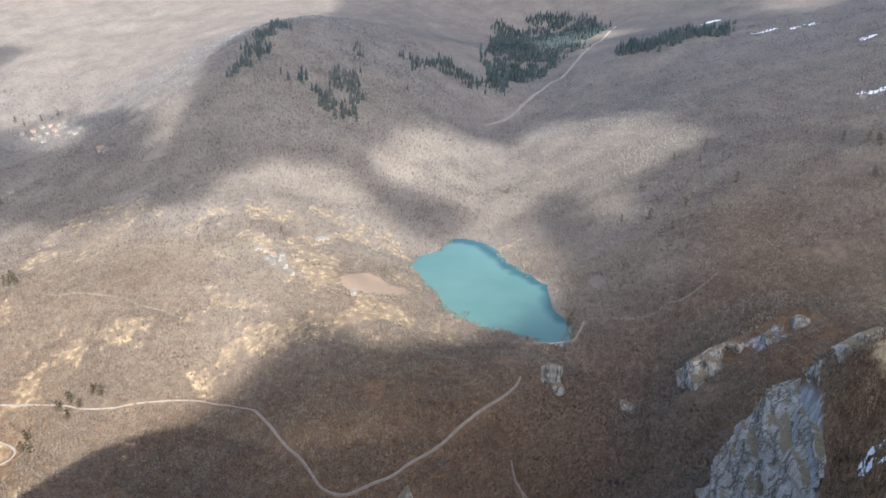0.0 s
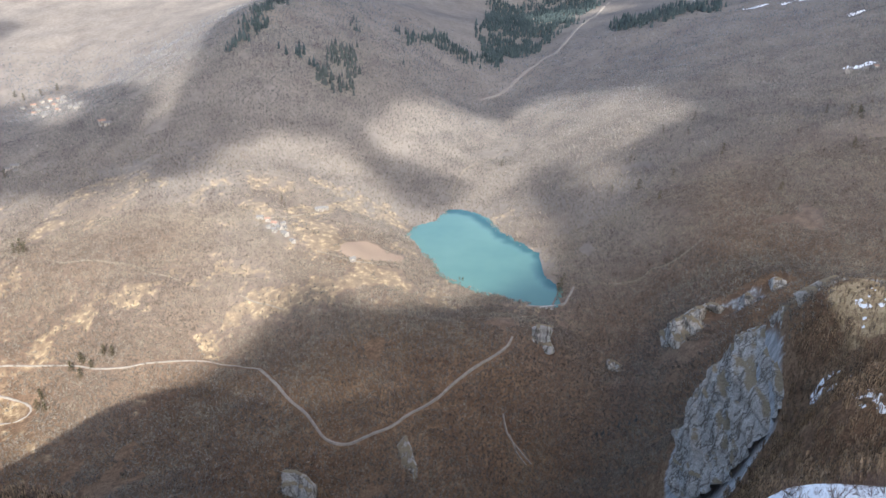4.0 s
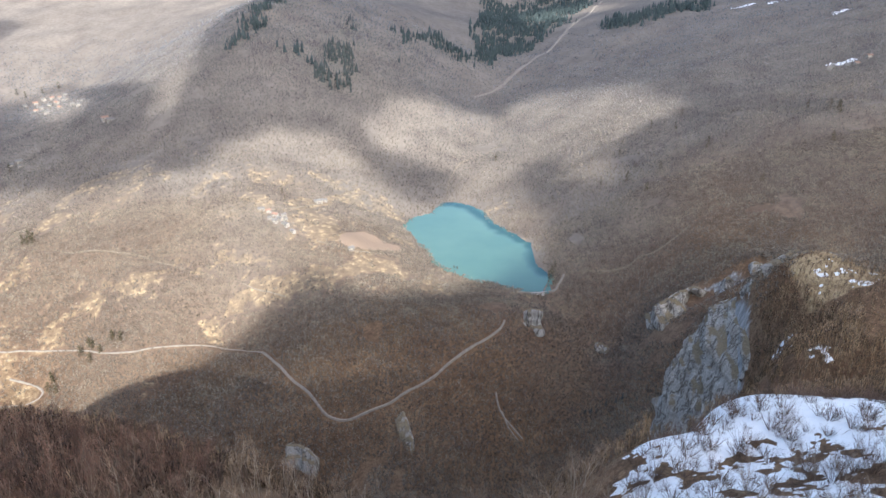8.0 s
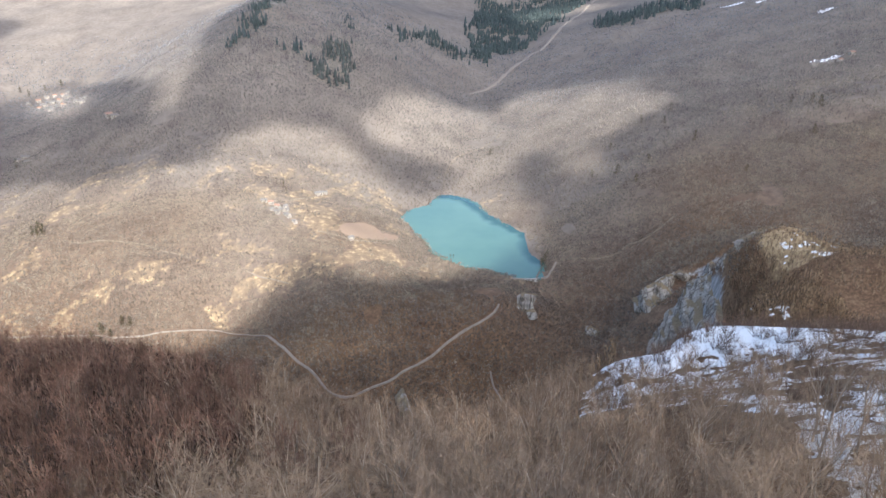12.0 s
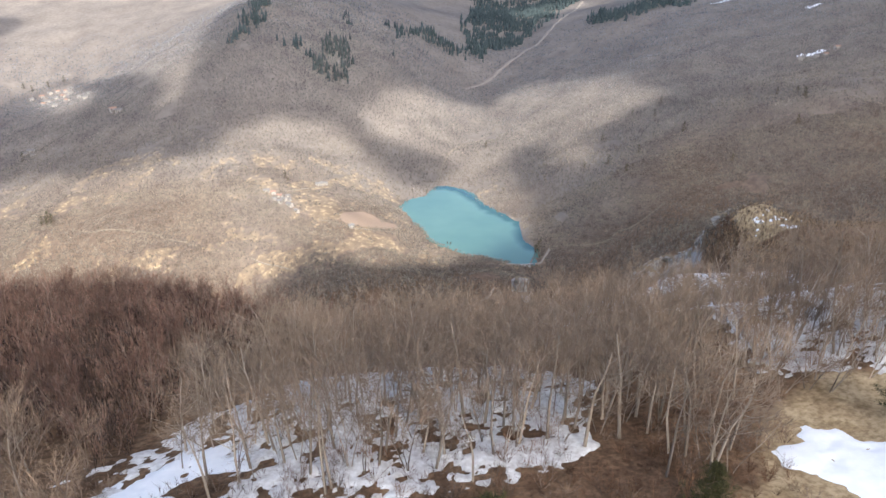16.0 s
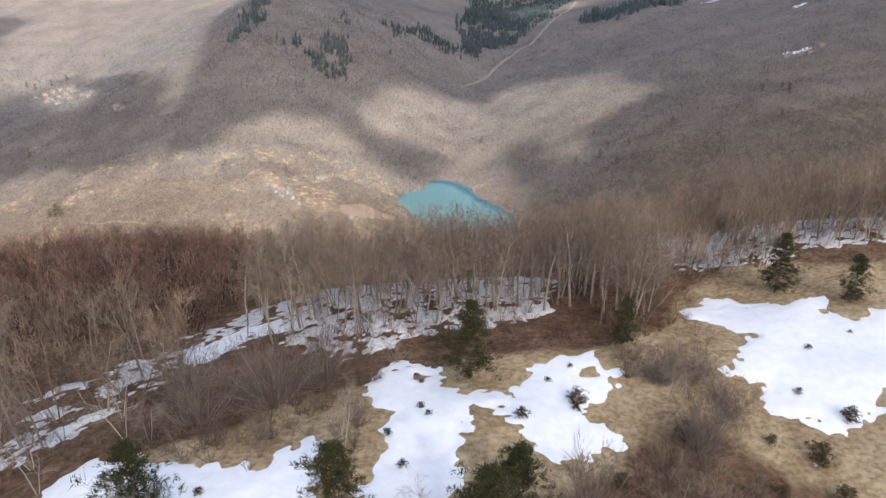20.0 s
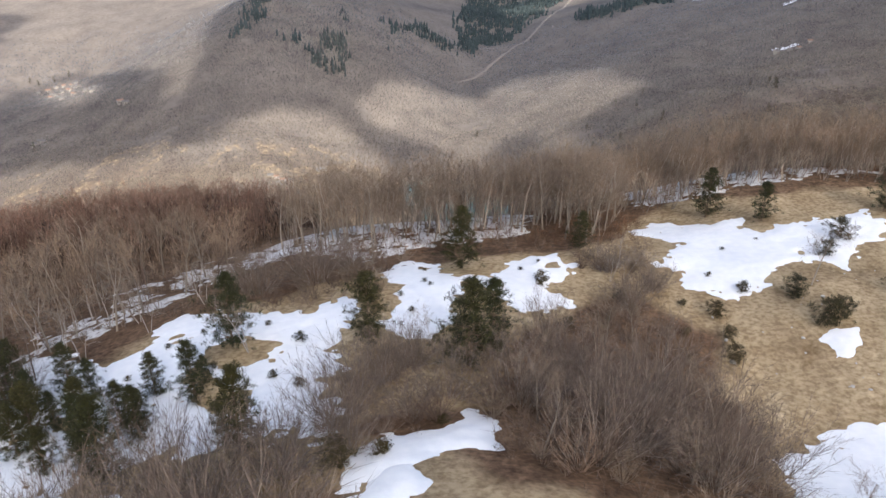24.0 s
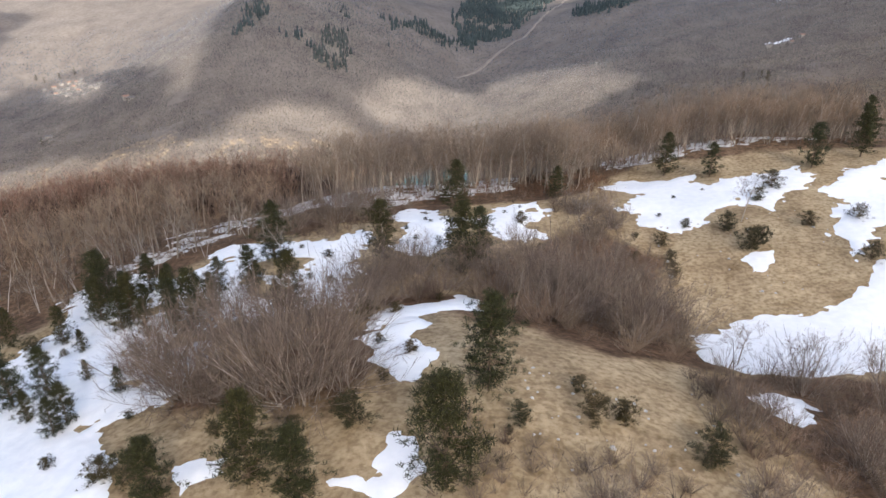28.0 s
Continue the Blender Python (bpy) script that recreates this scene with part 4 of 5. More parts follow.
GREY_LIMBS = bark_material("grey limbs", (0.2, 0.175, 0.152), (0.48, 0.43, 0.385))
GREY_TWIGS = bark_material("grey-brown twigs", (0.11, 0.085, 0.07), (0.26, 0.213, 0.18))
SPREADERS = [bush_kind(41, 7, 84), bush_kind(42, 6.4, 60), bush_kind(43, 6.8, 44)]
BIRCHES = [tree_kind(s, 9, 2, 2, 0.35, 0.4, "slim leafless birch with white bark", BIRCH, BARK) for s in (51, 52)]

tree_rng = random.Random(9)


def clear_of_snow(x, y):
    return all(inside(np.array([float(x)]), np.array([float(y)]), o)[0] < 0.0 for o in SNOW_FIELDS)


def grove(outline, gap, kinds, lo, hi, seed, most=400, avoid=True):
    """Trees spread unevenly over an outline."""
    o = np.array(outline, float)
    x, y = scatter(o[:, 0].min(), o[:, 0].max(), o[:, 1].min(), o[:, 1].max(), gap, seed)
    ok = (inside(x, y, outline) > 0) & (value_noise(x, y, 11, seed + 70) > -0.6)
    for px, py in list(zip(x[ok], y[ok]))[:most]:
        if not avoid or clear_of_snow(px, py):
            stand(tree_rng.choice(kinds), px, py, tree_rng.uniform(lo, hi), tree_rng.uniform(0, 360), tree_rng.uniform(-4, 4))


# the beech wood along the brow, and the trees by the open ground
grove([(-40, -22), (-28, -34), (-8, -34), (12, -30), (27, -22), (30, -2), (10, 8), (-20, 8), (-40, 0)], 4.6, BEECHES, 0.95, 1.22, 101)
grove([(22, -34), (32, -36), (38, -24), (46, -8), (50, 24), (30, 10), (28, -4)], 4.8, BEECHES, 0.95, 1.2, 104)
grove([(44, -10), (66, -8), (100, -12), (125, -10), (120, 22), (80, 30), (50, 24)], 6.8, BEECHES, 0.95, 1.2, 102)
grove([(-112, -70), (-72, -88), (-58, -76), (-42, -48), (-40, -24), (-60, -14), (-100, -30)], 8.2, BEECHES, 0.75, 1.1, 103)
for x, y, s in [(-18, -136, 1.55), (-23, -134.5, 1.3), (-14, -134, 1.2), (-32, -131, 1.35), (-12, -98, 1.0), (-6, -90, 0.8), (-14, -106, 0.9), (-1, -98, 0.9), (-30, -119, 1.15), (-24, -121, 1.1), (-38, -121, 1.0), (-12, -112, 0.8), (5, -85, 0.8), (14, -78, 0.9), (31, -66, 0.8), (37, -60, 0.7), (-18, -116, 0.9), (-37, -128, 0.8), (-28, -133, 0.8), (-9, -94, 0.7), (-6, -104, 0.7), (14, -112, 1.35), (26, -114, 1.2), (30, -102, 1.4), (20, -106, 1.3), (8, -98, 1.2), (28, -90, 1.3), (16, -92, 1.2), (34, -110, 1.1), (44, -127, 0.9), (54, -129, 1.0), (66, -128, 0.9), (-42, -122, 0.6), (30, -140, 0.7), (40, -146, 0.8), (12, -155, 0.6), (26, -155, 0.7), (16, -90, 0.9), (20, -96, 0.8), (26, -100, 0.85),
                (12, -104, 0.7), (-33, -60, 1.0), (-24, -56, 1.1), (-38, -50, 0.9), (-18, -50, 0.9), (30, -52, 0.7), (36, -50, 0.6), (-60, -88, 0.9)]:
    stand(tree_rng.choice(SPREADERS), x, y, s * 1.14, tree_rng.uniform(0, 360))
for x, y, s in [(-29, -84, 1.0), (-13, -70, 0.8), (30, -56, 0.7), (33, -55, 0.6), (37, -57, 0.6), (-55, -80, 0.9), (-62, -72, 1.0), (-70, -80, 0.9), (-42, -62, 0.8),
                (-66, -92, 0.7), (-3, -82, 0.6), (34, -48, 0.7), (-72, -62, 1.1), (-64, -58, 1.0), (-80, -72, 1.2), (-52, -66, 0.9), (-58, -64, 1.1), (-76, -84, 1.0), (-46, -54, 0.9), (-85, -80, 1.1), (-68, -70, 1.0), (-38, -64, 0.8), (-48, -72, 0.8)]:
    stand(tree_rng.choice(BIRCHES), x, y, s, tree_rng.uniform(0, 360), tree_rng.uniform(-6, 6))
for x, y, s in [(40, -117, 0.5), (50, -119, 0.55), (60, -119, 0.6), (47, -121, 0.5), (64, -62, 0.75), (-47, -151, 0.5), (36, -124, 0.45), (56, -123, 0.5), (70, -120, 0.5)]:
    stand(tree_rng.choice(BEECHES), x, y, s, tree_rng.uniform(0, 360))

# leafless shrubs
SHRUBS = [tagged(new("bare_shrub", mesh_of("bare_shrub", *shrub_mesh(60 + k, 2.6, 30), RUSSET if k % 2 else TWIGS)), "leafless brown shrub of thin stems", "shrub",
                 "bare shrubs on the pasture") for k in range(4)]


def thicket(outline, gap, lo, hi, seed):
    o = np.array(outline, float)
    x, y = scatter(o[:, 0].min(), o[:, 0].max(), o[:, 1].min(), o[:, 1].max(), gap, seed)
    ok = (inside(x, y, outline) > 0) & (value_noise(x, y, 7, seed) > -0.5)
    for px, py in zip(x[ok], y[ok]):
        if clear_of_snow(px, py):
            stand(tree_rng.choice(SHRUBS), px, py, tree_rng.uniform(lo, hi), tree_rng.uniform(0, 360))


grove([(2, -112), (10, -92), (20, -78), (32, -68), (38, -90), (34, -116), (20, -122)], 9.0, BEECHES, 0.5, 0.78, 105)
thicket([(-10, -108), (4, -98), (8, -84), (18, -72), (32, -62), (40, -84), (40, -104), (34, -122), (20, -126), (6, -118)], 4.8, 0.9, 1.9, 201)
thicket([(24, -128), (40, -122), (60, -124), (75, -128), (70, -150), (40, -152), (26, -146)], 4.0, 0.7, 1.5, 202)
thicket([(-34, -66), (-12, -70), (-4, -46), (-14, -40), (-30, -44), (-44, -60)], 4.6, 0.7, 1.4, 203)
thicket([(26, -42), (42, -50), (38, -60), (28, -58), (22, -48)], 3.2, 0.6, 1.2, 204)
thicket([(-36, -128), (-14, -118), (-10, -126), (-14, -136), (-34, -136)], 4.0, 0.5, 1.0, 205)
thicket([(-2, -140), (10, -148), (30, -150), (28, -160), (-4, -160)], 3.6, 0.5, 1.0, 206)


def merged(name, kinds, x, y, lo, hi, label, seed, material):
    """Trees too many to count, as one mesh."""
    rng = np.random.default_rng(seed)
    z, pick = height(x, y), rng.integers(0, len(kinds), len(x))
    vs, fs, base = [], [], 0
    for k, (v, f) in enumerate(kinds):
        m = pick == k
        n = int(m.sum())
        a, s = rng.uniform(0, 6.283, n), rng.uniform(lo, hi, n)
        c, d = np.cos(a) * s, np.sin(a) * s
        px = v[None, :, 0] * c[:, None] - v[None, :, 1] * d[:, None] + x[m][:, None]
        py = v[None, :, 0] * d[:, None] + v[None, :, 1] * c[:, None] + y[m][:, None]
        pz = v[None, :, 2] * s[:, None] + z[m][:, None]
        vs.append(np.stack([px, py, pz], 2).reshape(-1, 3))
        fs.append((f[None] + (np.arange(n) * len(v))[:, None, None] + base).reshape(-1, 3))
        base += n * len(v)
    return tagged(new(name, mesh_of(name, np.concatenate(vs), np.concatenate(fs), material)), label, "forest", kind="stuff")


def slim_beech(seed, tall, stems):
    """A forest beech: slender pale stems, clear below, with a narrow upswept crown of fine twigs."""
    rng = np.random.default_rng(seed)
    wood, twigs = Sticks(), Sticks()
    for _ in range(stems):
        a = rng.uniform(0, 6.28)
        d = np.array([math.cos(a) * 0.11 * stems, math.sin(a) * 0.11 * stems, 1.0]) + np.r_[rng.normal(0, 0.05, 2), 0]
        d /= np.linalg.norm(d)
        p = np.array([math.cos(a), math.sin(a), 0]) * 0.2 * (stems - 1) - (0, 0, 0.4)
        h = tall * rng.uniform(0.78, 1.0)
        r = 0.0125 * h / stems ** 0.3
        for k in range(5):
            q = p + d * h / 5
            wood.stick(p, q, r, r * 0.8)
            for _ in range((0, 1, 3, 4, 4)[k]):
                b = rng.uniform(0, 6.28)
                w = d + np.array([math.cos(b), math.sin(b), 0.1]) * rng.uniform(0.5, 1.15)
                w /= np.linalg.norm(w)
                e = p + (q - p) * rng.uniform(0, 1)
                length = h * rng.uniform(0.16, 0.32) * (1.15 - 0.12 * k)
                g = e + w * length
                wood.stick(e, g, r * 0.55, r * 0.25)
                for _ in range(4):
                    c = e + (g - e) * rng.uniform(0.25, 1.0)
                    t = w + rng.normal(0, 0.5, 3) + (0, 0, 0.1)
                    f = c + t * length * rng.uniform(0.3, 0.55)
                    twigs.blade(c, f, 0.03, rng.uniform(0, 6.28))
                    for _ in range(3):
                        o = c + (f - c) * rng.uniform(0.3, 1.0)
                        twigs.blade(o, o + (t + rng.normal(0, 0.7, 3)) * length * rng.uniform(0.2, 0.4), 0.026, rng.uniform(0, 6.28))
            d = d + np.r_[rng.normal(0, 0.1, 2), 0.05]
            d /= np.linalg.norm(d)
            p, r = q, r * 0.8
    return wood.arrays(), twigs.arrays()


def forest(kinds, x, y, lo, hi, label, seed, twig=None, stem=None):
    """Many beeches: their stems as one mesh, their fine crowns as another."""
    merged("bare_forest", [k[0] for k in kinds], x, y, lo, hi, label, seed, stem or PALE_STEMS)
    merged("bare_twigs", [k[1] for k in kinds], x, y, lo, hi, "haze of fine brown twigs over " + label, seed, twig or CROWN_TWIGS)


PALE_STEMS = bark_material("forest stems", (0.24, 0.205, 0.17), (0.46, 0.41, 0.35), True, 0.12)
CROWN_TWIGS = bark_material("crown twigs", (0.185, 0.137, 0.097), (0.36, 0.28, 0.208), True, 0.11)
# Reddish west wood; these three are also darkened for the shade it stands in.
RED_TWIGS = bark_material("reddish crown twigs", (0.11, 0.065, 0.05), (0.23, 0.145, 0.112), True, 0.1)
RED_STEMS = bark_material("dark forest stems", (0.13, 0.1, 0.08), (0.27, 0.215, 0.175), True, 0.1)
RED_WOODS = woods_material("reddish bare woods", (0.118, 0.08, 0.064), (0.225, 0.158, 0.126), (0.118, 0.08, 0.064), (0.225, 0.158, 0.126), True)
SLOPE_TREES = [slim_beech(71 + k, 14.5, 1 + (k % 3)) for k in range(6)]
x, y = scatter(-260, 210, -60, 125, 5.7, 301)
brow = (inside(x, y, [(-50, -22), (-42, 3), (-20, 9), (12, 9), (31, 0), (42, 26), (50, 26), (80, 32), (122, 24), (210, 10), (210, 60), (110, 44), (60, 34), (30, 62), (40, 125),
                      (-260, 125), (-260, -40), (-115, -72), (-100, -28), (-60, -12)]) > 0)
keep = brow & (np.abs(x) < 0.75 * (y + 190)) & (value_noise(x, y, 13, 302) > -0.75)
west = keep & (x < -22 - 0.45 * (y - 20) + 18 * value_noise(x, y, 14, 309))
forest(SLOPE_TREES, x[keep & ~west], y[keep & ~west], 0.8, 1.1, "leafless beech forest falling away below the brow", 303)
forest(SLOPE_TREES, x[west], y[west], 0.8, 1.1, "reddish leafless forest, its colour darkened for the hillside's shade", 304, RED_TWIGS, RED_STEMS)
x, y = scatter(-260, -30, -40, 180, 3.2, 312)
west = (inside(x, y, [(-50, -22), (-42, 3), (-25, 40), (-10, 90), (-20, 180), (-260, 180), (-260, -40), (-115, -72), (-100, -28), (-60, -12)]) > 0) & (np.abs(x) < 0.75 * (y + 190))
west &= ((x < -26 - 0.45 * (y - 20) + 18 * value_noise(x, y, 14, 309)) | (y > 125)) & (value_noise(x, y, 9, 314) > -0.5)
woods("bare_forest", x[west], y[west], 9.0, 2.6, 6, "dense reddish leafless wood, its colour darkened for the hillside's shade", 313, RED_WOODS, 0.55)
x, y = scatter(-420, 200, 125, 332, 3.4, 304)
keep = (cliffs(x, y) < 0.2) & (np.abs(x) < 0.75 * (y + 190)) & (inside(x, y, [(40, 100), (80, 156), (135, 156), (200, 150), (200, 90)]) < 0)
woods("bare_forest", x[keep], y[keep], 9.5, 2.2, 5, "leafless forest on the steep face of the mountain", 305, SCRUB_WOODS, 0.6)
x, y = scatter(30, 200, 40, 152, 4.3, 306)
keep = (inside(x, y, [(35, 98), (55, 128), (76, 148), (135, 148), (200, 150), (200, 90), (150, 55), (80, 30), (40, 45)]) > 0) & (value_noise(x, y, 12, 307) > -0.55)
merged("bare_scrub", [shrub_mesh(90 + k, 3.2, 22) for k in range(4)], x[keep], y[keep], 0.6, 1.7, "sparse leafless scrub on a snowy shoulder", 308, SLOPE_BARK)
x, y = scatter(100, 430, 160, 470, 3.0, 309)
keep = (cliffs(x, y) < 0.3) & (value_noise(x, y, 16, 310) > -0.3) & (x < 0.72 * (y + 190)) & (y > 160)
keep &= (y < 352) | (x > 235)
woods("bare_scrub", x[keep], y[keep], 4.0, 1.5, 4, "grey leafless scrub on the back of the rock spur", 311, SCRUB_WOODS, 0.45)

x, y = scatter(-110, 110, -160, -10, 3.1, 320)
rough = np.zeros(len(x), bool)
for outline in ([(-10, -108), (4, -98), (8, -84), (18, -72), (32, -62), (40, -84), (40, -104), (34, -122), (20, -126), (6, -118)], [(24, -130), (40, -122), (80, -122), (95, -130), (80, -158), (30, -158)],
                [(-46, -74), (-30, -72), (-12, -66), (-4, -44), (20, -44), (34, -40), (44, -50), (40, -14), (-50, -14), (-110, -60), (-100, -90), (-70, -92)]):
    rough |= inside(x, y, outline) > 0
for outline in SNOW_FIELDS:
    rough &= inside(x, y, outline) < -0.004
keep = rough & (value_noise(x, y, 8, 321) > -0.25)
merged("bare_thicket", [shrub_mesh(110 + k, 2.2, 10) for k in range(5)], x[keep], y[keep], 0.5, 1.3, "tangle of low leafless scrub on the pasture", 322, SCRUB)
x, y = scatter(-130, -40, -92, -10, 5.8, 330)
keep = (inside(x, y, [(-130, -60), (-112, -78), (-72, -92), (-58, -80), (-42, -48), (-40, -24), (-60, -14), (-110, -20)]) > 0) & (value_noise(x, y, 9, 331) > -0.5)
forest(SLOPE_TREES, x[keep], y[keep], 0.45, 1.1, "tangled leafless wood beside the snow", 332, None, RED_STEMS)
x, y = scatter(-45, 128, -38, 34, 5.0, 340)
keep = np.zeros(len(x), bool)
for outline in ([(-40, -20), (-26, -30), (-8, -30), (12, -27), (27, -20), (34, -34), (46, -10), (50, 24), (10, 22), (-20, 16), (-40, 4)], [(46, -6), (66, -5), (100, -9), (125, -8), (120, 22), (80, 30), (50, 24)]):
    keep |= inside(x, y, outline) > 0
forest(SLOPE_TREES, x[keep], y[keep], 0.6, 0.98, "young leafless beeches crowding the edge of the wood", 341)
x, y = scatter(-45, 128, -46, 10, 2.4, 345)
keep = np.zeros(len(x), bool)
for outline in ([(-44, -30), (-20, -42), (-4, -38), (14, -37), (30, -42), (44, -34), (46, -12), (20, -14), (-20, -22)], [(46, -14), (66, -10), (100, -15), (125, -14), (124, -4), (50, 0)]):
    keep |= inside(x, y, outline) > 0
keep &= value_noise(x, y, 6, 346) > -0.3
for outline in SNOW_FIELDS:
    keep &= inside(x, y, outline) < -0.004
merged("bare_thicket", [shrub_mesh(120 + k, 2.6, 11) for k in range(4)], x[keep], y[keep], 0.4, 1.1, "russet leafless undergrowth along the edge of the wood", 347, RUSSET_SCRUB)
x, y = scatter(-50, 100, -160, -46, 2.5, 350)
keep = np.zeros(len(x), bool)
for outline in ([(-46, -60), (-30, -54), (-13, -52), (-10, -68), (-18, -80), (-42, -74)], [(-14, -114), (-17, -92), (-12, -82), (2, -76), (20, -68), (10, -90), (0, -104)], [(-38, -134), (-30, -124), (-12, -118), (-6, -124), (-12, -140), (-30, -140)],
                [(26, -60), (40, -50), (44, -62), (36, -68)], [(-6, -144), (20, -152), (60, -150), (90, -140), (90, -160), (-10, -160)]):
    keep |= inside(x, y, outline) > 0
keep &= value_noise(x, y, 5, 351) > -0.35
for outline in SNOW_FIELDS:
    keep &= inside(x, y, outline) < -0.004
merged("bare_thicket", [shrub_mesh(130 + k, 2.0, 9) for k in range(4)], x[keep], y[keep], 0.5, 1.4, "low leafless scrub among the dry grass", 352, SCRUB)
x, y = scatter(44, 120, -20, 6, 3.0, 360)
keep = inside(x, y, [(44, -13), (54, -16), (66, -13), (86, -16), (104, -20), (120, -18), (116, 4), (60, 6), (46, 0)]) > 0
for outline in SNOW_FIELDS:
    keep &= inside(x, y, outline) < -0.01
forest(SLOPE_TREES, x[keep], y[keep], 0.6, 1.0, "leafless trees crowding the edge of the pasture", 361)
x, y = scatter(34, 205, 28, 125, 5.6, 370)
keep = (inside(x, y, [(42, 44), (62, 30), (100, 34), (150, 48), (205, 80), (205, 124), (150, 112), (105, 98), (60, 92)]) > 0) & (value_noise(x, y, 14, 371) > -0.35)
forest(SLOPE_TREES, x[keep], y[keep], 0.25, 0.55, "young leafless trees climbing a snowy shoulder", 372)


# ---- broken cloud over the mountains behind the camera ----
def cloud_material():
    m, n, k, b = shade("thin cloud", 1.0, 0.0)
    b.inputs["Base Color"].default_value = (0.85, 0.85, 0.86, 1)
    body = n.new("ShaderNodeAttribute")
    body.attribute_name = "cloud_body"
    through_it, clear, mixed, out = n.new("ShaderNodeBsdfTranslucent"), n.new("ShaderNodeBsdfTransparent"), n.new("ShaderNodeMixShader"), n.new("ShaderNodeMixShader")
    through_it.inputs["Color"].default_value = (0.95, 0.95, 0.95, 1)
    mixed.inputs[0].default_value = 0.78
    k.new(maths(n, k, "MULTIPLY_ADD", body.outputs["Fac"], -0.58, 1.0), out.inputs[0])
    k.new(b.outputs[0], mixed.inputs[1])
    k.new(through_it.outputs[0], mixed.inputs[2])
    k.new(mixed.outputs[0], out.inputs[1])
    k.new(clear.outputs[0], out.inputs[2])
    k.new(out.outputs[0], n["Material Output"].inputs["Surface"])
    return m


CLOUD_GAPS = [
    [(120, -2420), (-40, -1640), (31, -1590), (198, -1613), (346, -1570), (377, -1463), (432, -1387), (508, -1380), (575, -1430), (640, -1540), (700, -1640), (760, -1620),
     (800, -1520), (761, -1470), (690, -1440), (620, -1400), (578, -1310), (630, -1202), (697, -1131), (794, -1164), (850, -1190), (933, -1055), (1013, -1090), (1096, -1090),
     (1122, -1240), (1068, -1375), (992, -1450), (980, -1617), (943, -1590), (938, -1475), (896, -1412), (866, -1480), (866, -1564), (880, -1722), (880, -1800), (850, -1880), (764, -1930), (708, -1946), (660, -1966), (620, -1986), (575, -2020),
     (536, -2055), (496, -2114), (450, -2190), (380, -2290), (250, -2420)],
    [(-300, -1164), (-202, -996), (-198, -900), (-6, -973), (161, -1159), (203, -1353), (233, -1285), (180, -997), (158, -622), (172, -467), (-29, -66), (-284, -219), (-469, -331),
     (-455, -708)],
    [(-150, -1155), (-209, -977), (-118, -959), (11, -1140), (-29, -1203)]]


CLOUD_DRIFT = (-102, 360)


def cloud_bank():
    xs, ys = np.arange(-900, 2400, 24.0), np.arange(-3000, 900, 24.0)
    gx, gy = (g.ravel() for g in np.meshgrid(xs, ys))
    wx = 22 * value_noise(gx, gy, 90, 80) + 14 * value_noise(gx, gy, 40, 81)
    wy = 22 * value_noise(gx, gy, 90, 82) + 14 * value_noise(gx, gy, 40, 83)
    gap = np.max([inside(gx + wx, gy + wy, o) for o in CLOUD_GAPS], axis=0) * 100
    rim = np.minimum.reduce([gx + 880, 2380 - gx, gy + 2980, np.maximum(-340 - gy, np.minimum(880 - gy, gx - 280))])
    rim = np.where(gy > -420, np.minimum(rim, 90 * value_noise(gx, gy, 260, 86) + 40), rim)
    thick = np.clip(np.minimum(14 - gap, rim), -20, 160)
    lump = 0.55 + 0.45 * value_noise(gx, gy, 130, 84) + 0.25 * value_noise(gx, gy, 50, 85)
    top, low = 1100 + np.maximum(thick, 0) * lump * 0.9, 1100 - np.maximum(thick, 0) * 0.12 * (1 + lump)
    gx, gy = gx + CLOUD_DRIFT[0], gy + CLOUD_DRIFT[1]
    w, n = len(xs), len(gx)
    i = (np.arange(len(ys) - 1)[:, None] * w + np.arange(w - 1)).ravel()
    f = np.stack([i, i + 1, i + w + 1, i + w], 1)
    f = f[thick[f].max(1) > 0]
    core = f[((gy[f] - CLOUD_DRIFT[1] > -2090) & (gy[f] - CLOUD_DRIFT[1] < -1880)).all(1)]
    faces = np.concatenate([f, f[:, ::-1] + n, core + 2 * n, core + 3 * n])
    used, back = np.unique(faces, return_inverse=True)
    v = np.concatenate([np.stack([gx, gy, z], 1) for z in (top, low, top - 0.3 * (top - low), low + 0.3 * (top - low))])
    me = mesh_of("cloud", v[used], back.reshape(faces.shape), cloud_material(), True)
    density = np.tile(np.clip(thick / np.where(gy - CLOUD_DRIFT[1] < -1860, 14, 38), 0, 1), 4)[used].astype(np.float32)
    me.attributes.new("cloud_body", "FLOAT", "POINT").data.foreach_set("value", density)
    tagged(new("cloud_bank", me), "broken layer of white cloud high over the mountains", "cloud", kind="structure")


cloud_bank()


